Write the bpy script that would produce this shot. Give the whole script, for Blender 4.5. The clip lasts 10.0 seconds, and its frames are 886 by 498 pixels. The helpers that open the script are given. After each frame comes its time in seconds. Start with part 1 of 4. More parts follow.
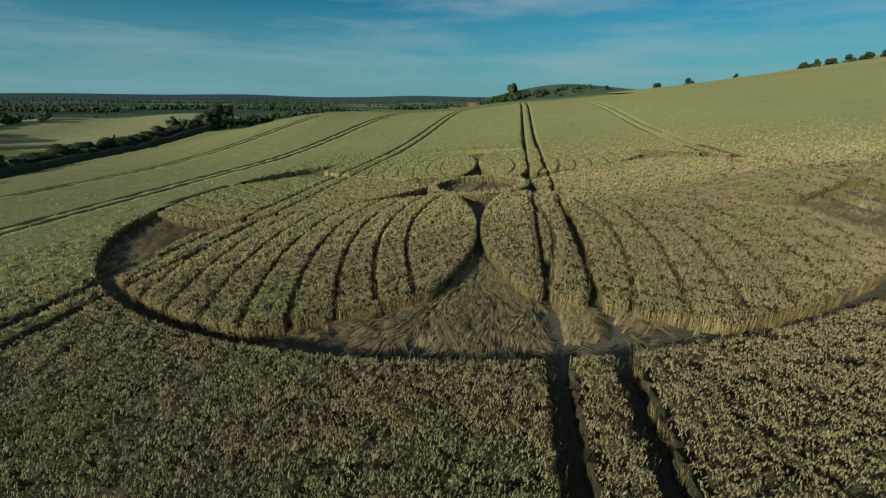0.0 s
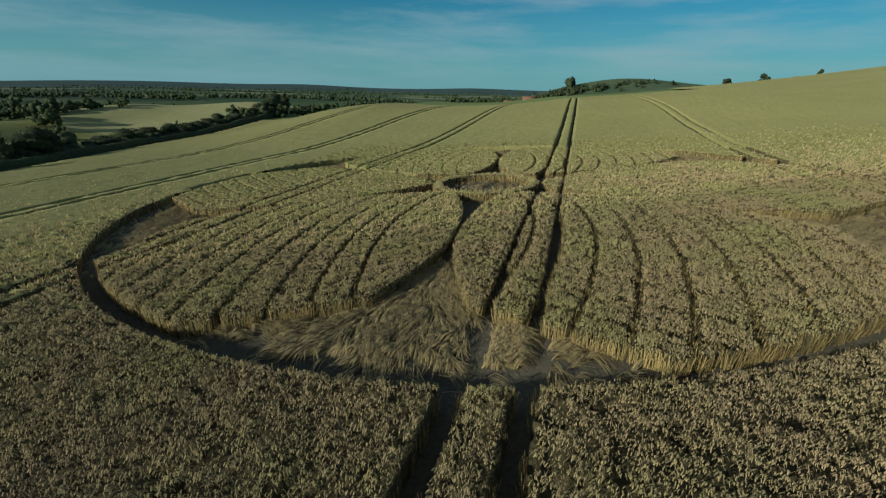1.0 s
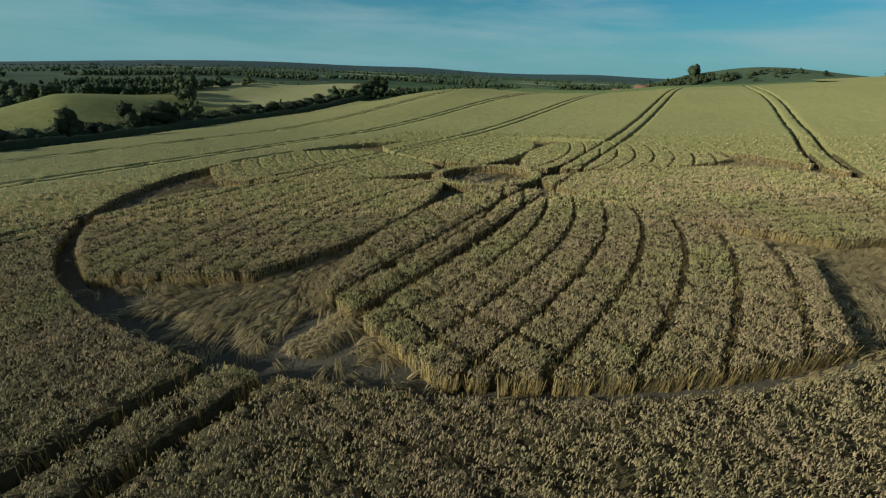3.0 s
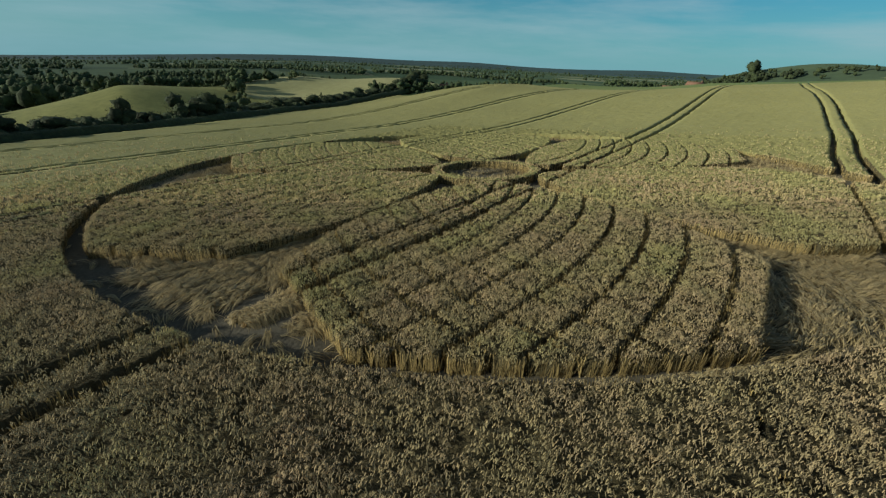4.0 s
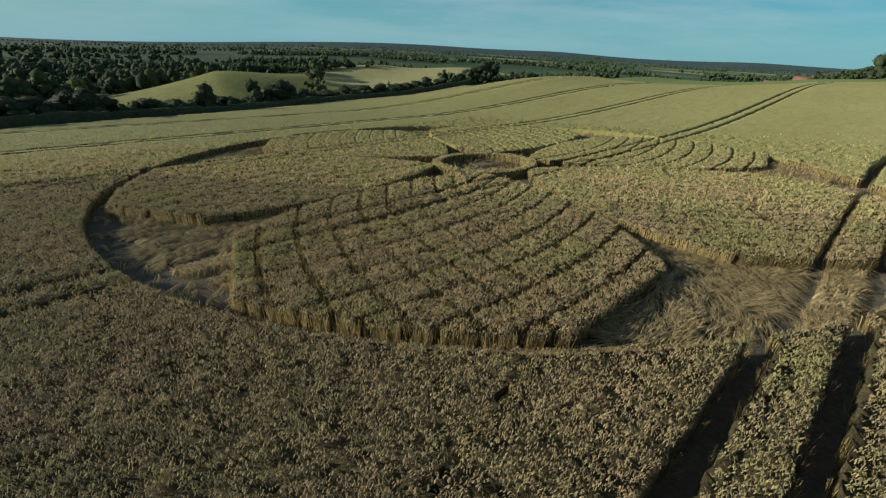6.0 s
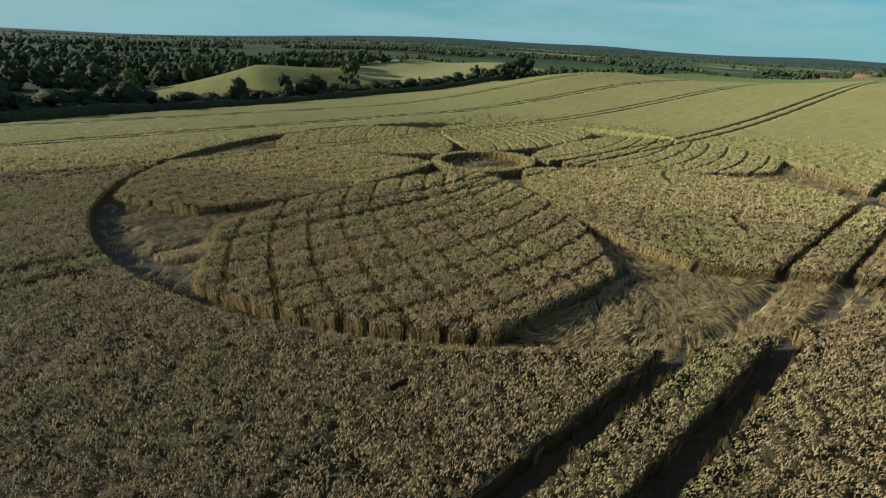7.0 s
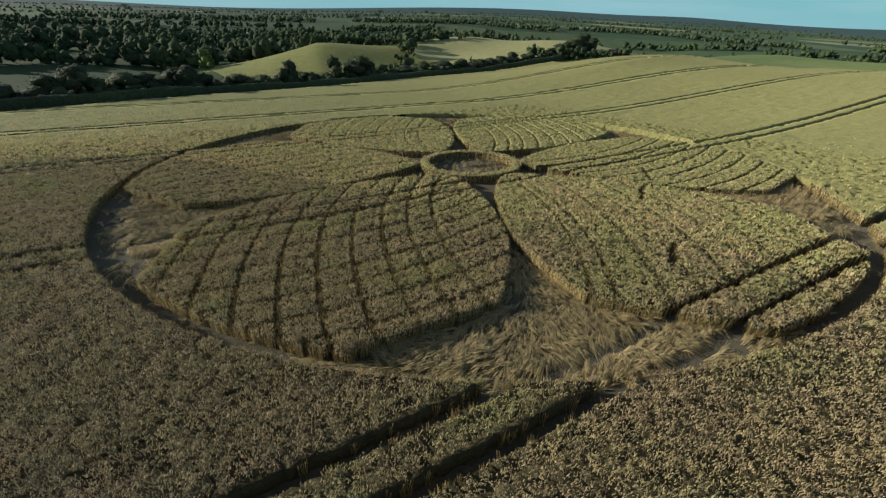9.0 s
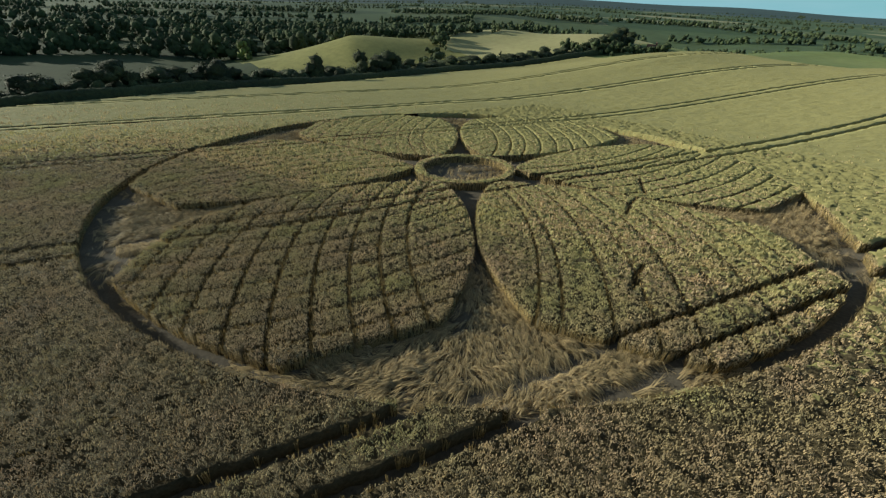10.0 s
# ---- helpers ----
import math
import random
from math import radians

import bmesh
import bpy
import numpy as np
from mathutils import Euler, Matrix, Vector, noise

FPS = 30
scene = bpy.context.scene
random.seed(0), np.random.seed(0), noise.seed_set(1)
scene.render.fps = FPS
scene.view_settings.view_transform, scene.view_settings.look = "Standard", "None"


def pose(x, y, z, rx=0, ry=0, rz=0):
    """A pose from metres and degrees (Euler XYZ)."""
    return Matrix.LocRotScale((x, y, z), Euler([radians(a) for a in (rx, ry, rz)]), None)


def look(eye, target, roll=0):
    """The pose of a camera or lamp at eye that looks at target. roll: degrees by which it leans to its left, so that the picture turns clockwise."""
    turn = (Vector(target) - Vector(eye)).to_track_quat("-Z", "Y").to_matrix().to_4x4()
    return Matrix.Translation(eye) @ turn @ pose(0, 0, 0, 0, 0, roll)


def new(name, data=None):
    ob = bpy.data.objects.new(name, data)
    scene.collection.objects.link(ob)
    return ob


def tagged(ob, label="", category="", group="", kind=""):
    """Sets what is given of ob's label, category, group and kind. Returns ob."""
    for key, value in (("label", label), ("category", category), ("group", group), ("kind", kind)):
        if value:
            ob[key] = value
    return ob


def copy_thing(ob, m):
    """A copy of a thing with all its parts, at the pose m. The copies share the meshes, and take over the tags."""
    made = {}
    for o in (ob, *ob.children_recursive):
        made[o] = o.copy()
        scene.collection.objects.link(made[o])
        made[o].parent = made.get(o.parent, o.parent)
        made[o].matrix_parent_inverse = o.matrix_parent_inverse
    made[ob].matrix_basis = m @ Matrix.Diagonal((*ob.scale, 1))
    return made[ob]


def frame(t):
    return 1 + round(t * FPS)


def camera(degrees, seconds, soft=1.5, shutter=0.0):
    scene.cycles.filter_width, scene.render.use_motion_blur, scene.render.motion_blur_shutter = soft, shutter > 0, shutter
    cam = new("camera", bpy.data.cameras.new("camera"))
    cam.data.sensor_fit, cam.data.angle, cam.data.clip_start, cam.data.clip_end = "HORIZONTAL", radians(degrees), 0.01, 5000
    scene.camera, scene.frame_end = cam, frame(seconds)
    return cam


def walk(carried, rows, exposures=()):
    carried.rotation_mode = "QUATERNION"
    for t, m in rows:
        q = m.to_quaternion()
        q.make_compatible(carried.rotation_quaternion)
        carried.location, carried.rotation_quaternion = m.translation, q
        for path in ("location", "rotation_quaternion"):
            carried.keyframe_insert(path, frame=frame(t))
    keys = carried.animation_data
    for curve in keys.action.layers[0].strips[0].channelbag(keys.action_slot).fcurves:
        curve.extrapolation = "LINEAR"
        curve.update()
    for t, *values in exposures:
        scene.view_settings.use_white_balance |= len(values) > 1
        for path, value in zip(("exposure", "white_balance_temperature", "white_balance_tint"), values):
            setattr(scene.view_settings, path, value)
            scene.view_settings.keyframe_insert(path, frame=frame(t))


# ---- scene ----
cam = camera(91.3, 10.0, soft=1.3)
# seconds, eye in metres, turn in degrees
PATH = [
    (0.0, 0.564, -1.346, 8.767, 70.612, -0.588, 0.925),
    (0.5, 2.819, -0.550, 8.840, 70.146, -1.071, 4.655),
    (1, 5.074, 0.275, 8.935, 69.619, -1.411, 8.273),
    (1.5, 7.363, 1.136, 9.020, 69.044, -1.710, 11.887),
    (2, 9.654, 1.910, 9.129, 68.458, -1.972, 15.371),
    (2.5, 12.043, 2.547, 9.313, 67.798, -2.138, 18.912),
    (3, 14.275, 2.984, 9.461, 67.384, -2.402, 22.266),
    (4.5, 20.139, 4.218, 9.854, 66.079, -2.740, 30.750),
    (5, 21.945, 4.696, 10.091, 65.627, -2.894, 33.358),
    (5.5, 23.775, 5.256, 10.340, 65.191, -2.980, 35.930),
    (7, 28.600, 7.805, 11.223, 63.859, -3.049, 43.366),
    (7.5, 30.024, 8.874, 11.747, 63.176, -3.017, 45.623),
    (8, 31.358, 10.087, 12.487, 62.205, -2.972, 47.823),
    (8.5, 32.667, 11.403, 13.309, 61.267, -2.898, 49.934),
    (9, 33.925, 12.825, 14.143, 60.451, -2.720, 51.970),
    (9.5, 35.001, 14.390, 14.817, 59.882, -2.770, 54.288),
    (10, 35.979, 16.187, 15.536, 59.212, -2.667, 56.757),
]
EXPOSURE = [(0.0, -0.50, 6150, 1), (2.5, -0.38, 6200, 2), (5.0, -0.17, 6350, 6), (7.5, 0.07, 6450, 9), (10.0, 0.16, 6400, 8)]
walk(cam, [(t, pose(x, y, z, rx, ry, rz)) for t, x, y, z, rx, ry, rz in PATH], EXPOSURE)

# ---- light ----
SUN_AZ, SUN_EL = -136.0, 15.0   # direction towards the sun, anticlockwise from +x, and its height
world = bpy.data.worlds.new("world")
scene.world = world
world.use_nodes = True
wn, wl = world.node_tree.nodes, world.node_tree.links
sky = wn.new("ShaderNodeTexSky")
sky.sky_type, sky.sun_disc = "NISHITA", False
sky.sun_elevation, sky.sun_rotation = radians(SUN_EL), radians(90 - SUN_AZ)
sky.air_density, sky.dust_density, sky.ozone_density = 1.0, 0.1, 4.0
# thin streaks of high cloud over the clear sky
tc = wn.new("ShaderNodeTexCoord")
mp0 = wn.new("ShaderNodeMapping")
mp0.inputs["Scale"].default_value, mp0.inputs["Rotation"].default_value = (1.2, 1.2, 9.0), (0.05, 0.08, 0.6)
wl.new(tc.outputs["Generated"], mp0.inputs["Vector"])
cl0 = wn.new("ShaderNodeTexNoise")
cl0.inputs["Scale"].default_value, cl0.inputs["Detail"].default_value, cl0.inputs["Roughness"].default_value = 1.6, 6.0, 0.6
wl.new(mp0.outputs[0], cl0.inputs["Vector"])
cr0 = wn.new("ShaderNodeValToRGB")
cr0.color_ramp.elements[0].position, cr0.color_ramp.elements[1].position = 0.44, 0.72
cr0.color_ramp.elements[1].color = (0.62, 0.62, 0.62, 1)
wl.new(cl0.outputs["Fac"], cr0.inputs[0])
tint = wn.new("ShaderNodeMix")
tint.data_type, tint.blend_type = "RGBA", "MULTIPLY"
tint.inputs["Factor"].default_value = 1.0
veil = wn.new("ShaderNodeValToRGB")
veil.color_ramp.elements[0].position, veil.color_ramp.elements[1].position = 0.34, 0.75
veil.color_ramp.elements[0].color, veil.color_ramp.elements[1].color = (0.36, 1.1, 1.18, 1), (1.2, 1.02, 0.66, 1)
sep1 = wn.new("ShaderNodeSeparateXYZ")
wl.new(tc.outputs["Generated"], sep1.inputs[0])
wl.new(sep1.outputs["Z"], veil.inputs[0])
toward = wn.new("ShaderNodeVectorMath")
toward.operation = "DOT_PRODUCT"
toward.inputs[1].default_value = (math.cos(radians(SUN_AZ)), math.sin(radians(SUN_AZ)), 0.25)
wl.new(tc.outputs["Generated"], toward.inputs[0])
warm = wn.new("ShaderNodeMapRange")
warm.inputs["From Min"].default_value, warm.inputs["From Max"].default_value = 0.25, 1.0
wl.new(toward.outputs["Value"], warm.inputs["Value"])
glow = wn.new("ShaderNodeMix")
glow.data_type = "RGBA"
glow.inputs["B"].default_value = (1.25, 1.0, 0.72, 1)
wl.new(warm.outputs[0], glow.inputs["Factor"])
wl.new(veil.outputs[0], glow.inputs["A"])
wl.new(glow.outputs["Result"], tint.inputs["B"])
wl.new(sky.outputs[0], tint.inputs["A"])
cm0 = wn.new("ShaderNodeMix")
cm0.data_type = "RGBA"
cm0.inputs["B"].default_value = (8.0, 9.0, 9.3, 1)
wl.new(cr0.outputs[0], cm0.inputs["Factor"])
wl.new(tint.outputs["Result"], cm0.inputs["A"])
# pale blue haze low over the horizon
sep0 = wn.new("ShaderNodeSeparateXYZ")
wl.new(tc.outputs["Generated"], sep0.inputs[0])
hz0 = wn.new("ShaderNodeMapRange")
hz0.inputs["From Min"].default_value, hz0.inputs["From Max"].default_value = 0.0, 0.17
hz0.inputs["To Min"].default_value, hz0.inputs["To Max"].default_value = 0.8, 0.0
wl.new(sep0.outputs["Z"], hz0.inputs["Value"])
hm0 = wn.new("ShaderNodeMix")
hm0.data_type = "RGBA"
hm0.inputs["B"].default_value = (3.3, 6.5, 7.7, 1)
wl.new(hz0.outputs[0], hm0.inputs["Factor"])
wl.new(cm0.outputs["Result"], hm0.inputs["A"])
wl.new(hm0.outputs["Result"], wn["Background"].inputs[0])
wn["Background"].inputs[1].default_value = 0.072
sun = new("sun", bpy.data.lights.new("sun", "SUN"))
sun.data.energy, sun.data.angle, sun.data.color = 5.9, radians(0.6), (0.95, 0.92, 0.74)
sd = Vector((math.cos(radians(SUN_AZ)) * math.cos(radians(SUN_EL)), math.sin(radians(SUN_AZ)) * math.cos(radians(SUN_EL)), math.sin(radians(SUN_EL))))
sun.matrix_world = look(sd * 50, (0, 0, 0))


# ---- materials ----
def material(name, rough=0.8):
    m = bpy.data.materials.new(name)
    m.use_nodes = True
    b = m.node_tree.nodes["Principled BSDF"]
    b.inputs["Roughness"].default_value = rough
    b.inputs["Specular IOR Level"].default_value = 0.25
    b.inputs["Diffuse Roughness"].default_value = 0.35
    return m, m.node_tree.nodes, m.node_tree.links, b


def noise_tex(n, l, scale, detail=4.0, rough=0.55, stretch=None):
    tex = n.new("ShaderNodeTexNoise")
    tex.inputs["Scale"].default_value, tex.inputs["Detail"].default_value, tex.inputs["Roughness"].default_value = scale, detail, rough
    geo = n.new("ShaderNodeNewGeometry")
    src = geo.outputs["Position"]
    if stretch:
        mp = n.new("ShaderNodeMapping")
        mp.inputs["Scale"].default_value = stretch
        l.new(src, mp.inputs["Vector"])
        src = mp.outputs[0]
    l.new(src, tex.inputs["Vector"])
    return tex.outputs["Fac"]


def ramp(n, l, fac, stops):
    r = n.new("ShaderNodeValToRGB")
    while len(r.color_ramp.elements) < len(stops):
        r.color_ramp.elements.new(0.5)
    for e, (p, c) in zip(r.color_ramp.elements, stops):
        e.position, e.color = p, (*c, 1)
    l.new(fac, r.inputs[0])
    return r.outputs[0]


def mixed(n, l, kind, fac, a, b):
    m = n.new("ShaderNodeMix")
    m.data_type, m.blend_type = "RGBA", kind
    if isinstance(fac, float):
        m.inputs["Factor"].default_value = fac
    else:
        l.new(fac, m.inputs["Factor"])
    for sock, v in ((m.inputs["A"], a), (m.inputs["B"], b)):
        if isinstance(v, tuple):
            sock.default_value = (*v, 1)
        else:
            l.new(v, sock)
    return m.outputs["Result"]


def bump(n, l, b, height, strength, dist):
    u = n.new("ShaderNodeBump")
    u.inputs["Strength"].default_value, u.inputs["Distance"].default_value = strength, dist
    l.new(height, u.inputs["Height"])
    l.new(u.outputs[0], b.inputs["Normal"])


def two_scale(name, stops_big, big, stops_small, small, rough=0.85, bump_s=0.6, bump_d=0.03, island=0.0, stretch=None, translucent=0.0):
    m, n, l, b = material(name, rough)
    c1 = ramp(n, l, noise_tex(n, l, big, 3), stops_big)
    f2 = noise_tex(n, l, small, 5, 0.65, stretch)
    c2 = ramp(n, l, f2, stops_small)
    c = mixed(n, l, "MULTIPLY", 1.0, c1, c2)
    if island:
        g = n.new("ShaderNodeNewGeometry")
        lo, hi = 1 - island, 1 + island
        c = mixed(n, l, "MULTIPLY", 1.0, c, ramp(n, l, g.outputs["Random Per Island"], [(0, (lo, lo, lo * 1.02)), (0.5, (1, 0.98, 0.95)), (1, (hi, hi * 0.97, hi * 0.9))]))
    l.new(c, b.inputs["Base Color"])
    if bump_s:
        bump(n, l, b, f2, bump_s, bump_d)
    if translucent:
        # dry straw lets a part of the light through
        thin, mix = n.new("ShaderNodeBsdfTranslucent"), n.new("ShaderNodeMixShader")
        mix.inputs[0].default_value = translucent
        l.new(c, thin.inputs["Color"])
        l.new(b.outputs[0], mix.inputs[1])
        l.new(thin.outputs[0], mix.inputs[2])
        l.new(mix.outputs[0], n["Material Output"].inputs["Surface"])
    return m


# leaves and stalks below the ears, base colour darkened for the shade there
MAT_CROP_SHADE = two_scale("shaded_understorey", [(0.3, (0.095, 0.075, 0.046)), (0.7, (0.135, 0.108, 0.06))], 0.06, [(0.3, (0.5, 0.52, 0.45)), (0.7, (1.1, 1.08, 1.0))], 7.0, 0.9, 1.0, 0.08)
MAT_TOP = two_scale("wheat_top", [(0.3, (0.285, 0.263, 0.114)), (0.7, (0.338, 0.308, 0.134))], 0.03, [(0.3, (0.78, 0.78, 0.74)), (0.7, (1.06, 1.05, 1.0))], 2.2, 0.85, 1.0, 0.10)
MAT_STEMS = two_scale("wheat_stems", [(0.3, (0.44, 0.345, 0.18)), (0.7, (0.54, 0.425, 0.22))], 0.4, [(0.3, (0.6, 0.58, 0.5)), (0.7, (1.05, 1.0, 0.9))], 9.0, 0.8, 0.0, island=0.3, stretch=(1, 1, 0.12), translucent=0.2)
MAT_EARS = two_scale("wheat_ears", [(0.34, (0.64, 0.485, 0.315)), (0.5, (0.62, 0.50, 0.295)), (0.66, (0.555, 0.505, 0.25))], 0.22, [(0.3, (0.72, 0.74, 0.70)), (0.7, (1.05, 1.02, 1.0))], 0.9, 0.7, 0.0, island=0.2, translucent=0.22)
MAT_STRAW = two_scale("lodged_straw", [(0.3, (0.43, 0.35, 0.21)), (0.7, (0.55, 0.445, 0.28))], 0.3, [(0.3, (0.7, 0.7, 0.65)), (0.7, (1.05, 1.0, 0.95))], 3.0, 0.55, 0.0, island=0.4, translucent=0.25)
MAT_SOIL = two_scale("trodden_soil", [(0.3, (0.095, 0.083, 0.066)), (0.7, (0.155, 0.134, 0.106))], 0.25, [(0.3, (0.6, 0.58, 0.55)), (0.7, (1.1, 1.08, 1.05))], 6.0, 0.95, 0.8, 0.04)
MAT_MEADOW = two_scale("meadow", [(0.35, (0.034, 0.054, 0.026)), (0.65, (0.05, 0.072, 0.034))], 0.02, [(0.3, (0.75, 0.75, 0.7)), (0.7, (1.1, 1.1, 1.0))], 0.3, 0.95, 0.3, 0.2)
MAT_PASTURE = two_scale("dry_pasture", [(0.35, (0.23, 0.225, 0.085)), (0.65, (0.32, 0.30, 0.12))], 0.04, [(0.3, (0.8, 0.8, 0.75)), (0.7, (1.1, 1.1, 1.0))], 0.4, 0.95, 0.3, 0.2)
MAT_STUBBLE = two_scale("pale_barley", [(0.35, (0.33, 0.31, 0.155)), (0.65, (0.40, 0.365, 0.195))], 0.03, [(0.3, (0.85, 0.85, 0.8)), (0.7, (1.05, 1.05, 1.0))], 0.4, 0.95, 0.3, 0.2)
MAT_LEY = two_scale("green_ley", [(0.35, (0.125, 0.165, 0.06)), (0.65, (0.175, 0.205, 0.08))], 0.03, [(0.3, (0.82, 0.82, 0.78)), (0.7, (1.08, 1.08, 1.0))], 0.4, 0.95, 0.3, 0.2)
# far hill: grass colour lightened and greyed to stand for haze
MAT_HAZY_HILL = two_scale("hazy_hill_grass", [(0.35, (0.055, 0.082, 0.05)), (0.65, (0.08, 0.108, 0.062))], 0.02, [(0.3, (0.8, 0.8, 0.8)), (0.7, (1.1, 1.1, 1.05))], 0.1, 0.95, 0.3, 0.2)
# far ridges: distance haze is put into the bluish base colour
MAT_HAZY_DOWNS = two_scale("hazy_downs", [(0.35, (0.030, 0.058, 0.066)), (0.65, (0.046, 0.076, 0.080))], 0.004, [(0.3, (0.8, 0.8, 0.82)), (0.7, (1.1, 1.1, 1.05))], 0.02, 0.95, 0.0)
MAT_LEAF = two_scale("leaves", [(0.3, (0.036, 0.050, 0.027)), (0.7, (0.060, 0.078, 0.036))], 0.05, [(0.3, (0.55, 0.55, 0.58)), (0.7, (1.25, 1.25, 1.1))], 1.6, 0.8, 1.0, 0.35, island=0.45)
# the hedge's leaf colour again, brightened so distant woods look less shaded
MAT_WOOD_LEAF_LIT = two_scale("woodland_leaves_lit", [(0.3, (0.042, 0.066, 0.034)), (0.7, (0.075, 0.098, 0.045))], 0.03, [(0.3, (0.6, 0.6, 0.62)), (0.7, (1.25, 1.25, 1.1))], 0.8, 0.85, 1.0, 0.5, island=0.4)
MAT_LIGHT_LEAF = two_scale("pale_willow_leaves", [(0.3, (0.12, 0.16, 0.05)), (0.7, (0.18, 0.22, 0.075))], 0.2, [(0.3, (0.7, 0.7, 0.6)), (0.7, (1.15, 1.15, 1.0))], 1.6, 0.8, 1.0, 0.35, island=0.35)
MAT_BARK = two_scale("bark", [(0.3, (0.06, 0.05, 0.035)), (0.7, (0.1, 0.085, 0.06))], 1.0, [(0.3, (0.7, 0.7, 0.7)), (0.7, (1, 1, 1))], 8.0)


def patchwork():
    """Distant fields: one colour to each cell, with mown and grazed variation."""
    m, n, l, b = material("far_fields", 0.95)
    g = n.new("ShaderNodeNewGeometry")
    mp = n.new("ShaderNodeMapping")
    mp.inputs["Scale"].default_value, mp.inputs["Rotation"].default_value = (1 / 260, 1 / 120, 0), (0, 0, 0.5)
    l.new(g.outputs["Position"], mp.inputs["Vector"])
    v = n.new("ShaderNodeTexVoronoi")
    v.voronoi_dimensions = "2D"
    v.inputs["Scale"].default_value = 1.0
    l.new(mp.outputs[0], v.inputs["Vector"])
    sep = n.new("ShaderNodeSeparateColor")
    l.new(v.outputs["Color"], sep.inputs[0])
    c = ramp(n, l, sep.outputs[0], [(0.0, (0.028, 0.054, 0.027)), (0.3, (0.040, 0.074, 0.036)), (0.6, (0.062, 0.098, 0.046)), (0.84, (0.095, 0.12, 0.06)), (0.95, (0.24, 0.235, 0.14))])
    c = mixed(n, l, "MULTIPLY", 1.0, c, ramp(n, l, noise_tex(n, l, 0.05, 5), [(0.3, (0.75, 0.75, 0.72)), (0.7, (1.1, 1.1, 1.05))]))
    l.new(c, b.inputs["Base Color"])
    return m


MAT_FAR = patchwork()

# ---- plan ----
CX, CY = 3.4, 40.9            # middle of the crop circle
R_LOBE, R_OUT = 29.4, 30.35    # ends of the petals, outer rim of the path
CROP = 0.78                   # height of the standing wheat
TRAM = (21.25, 0.0, -23.2, -44.6, -66.0)   # tramline pairs, offset from the middle pair
GAUGE, RUT = 2.03, 0.74


def tram_mid(y):
    return 3.60 + 0.1445 * y


def bend(u, y):
    """The tramline up the hillside swings out beyond the circle and back near the crest."""
    return (0.0013 * np.clip(y - 105, 0, 45) ** 2 - 1.25 * smooth(57, 82, y)) * smooth(4, 16, u) * (1 - smooth(26, 46, u))


def smooth(e0, e1, v):
    t = np.clip((v - e0) / (e1 - e0), 0, 1)
    return t * t * (3 - 2 * t)


def field_edge(y):
    """x of the field's lower edge along the hedge."""
    return -63.5 - 0.27 * y + 0.0009 * np.clip(y - 50, 0, 150) ** 2


def ground_z(x, y):
    x, y = np.asarray(x, float), np.asarray(y, float)
    rise = (3.2 + 0.0016 * (np.clip(x, -38, 27) - 2) ** 2) * smooth(72, 158, y)
    low = smooth(45, 92, -x)
    rise = rise * (1 - low) + (2.8 * smooth(128, 205, y) - 0.8 * smooth(15, 60, y)) * low
    z = 0.0736 * (x - CX) - 0.0077 * (np.clip(y, -30, 72) - CY) + rise + 0.00022 * np.clip(x - 10, 0, 260) ** 2
    z = np.where(x > 270, 0.0725 * (270 - CX) + rise + 0.00022 * 260 ** 2 + (x - 270) * 0.02, z)
    # the field rolls over its crest and falls away behind it
    fall = np.clip(y - 158 - 0.35 * np.clip(x, 0, 300), 0, 400)
    z = z - 0.00045 * np.clip(fall, 0, 130) ** 2 - 0.06 * np.clip(fall - 130, 0, 150)
    # below the hedge the land drops to the valley floor
    out = np.clip(field_edge(y) - x, 0, None)
    lower = -0.10 * np.clip(out, 0, 12) - 13.0 * smooth(10, 70, out)
    z = z + np.where(out > 0, lower + 0.0725 * out, 0)
    far = smooth(350, 900, np.hypot(x, y))
    z = z * (1 - far) + far * -17.0
    # the valley opens lower to the west
    d = np.hypot(x, y)
    a = np.arctan2(x, y)
    z = z - 0.022 * np.clip(d - 300, 0, None) * smooth(0.65, 1.4, -a) * (x < 0)
    z = z + 18.0 * np.exp(-(((x + 172 + y - 213) * 0.707 / 72) ** 2 + ((y - 213 - x - 172) * 0.707 / 42) ** 2)) + 4.6 * np.exp(-((x / 92) ** 2 + ((y - 268) / 30) ** 2))
    # the pale green knoll, the wooded hill and the low ridges at the skyline
    deep, wide = (y - 110) * 0.38 - (x + 190) * 0.92, (x + 190) * 0.38 + (y - 110) * 0.92
    z = z + 15.8 * np.exp(-(deep / 38) ** 2) * np.where(wide < 0, np.clip(1 + wide / 66, 0, 1) ** 1.25, np.exp(-(wide / 62) ** 2))
    z = z + 26.0 * np.exp(-(((x - 100) / np.where(x > 100, 92, 105)) ** 2 + ((y - 470) / 70) ** 2))
    z = z + smooth(2200, 4200, d) * (14 + 22 * np.exp(-((a + 0.43) / 0.10) ** 2) + 12 * np.exp(-((a + 0.08) / 0.08) ** 2) + 10 * np.sin(a * 7 + 1))
    return z


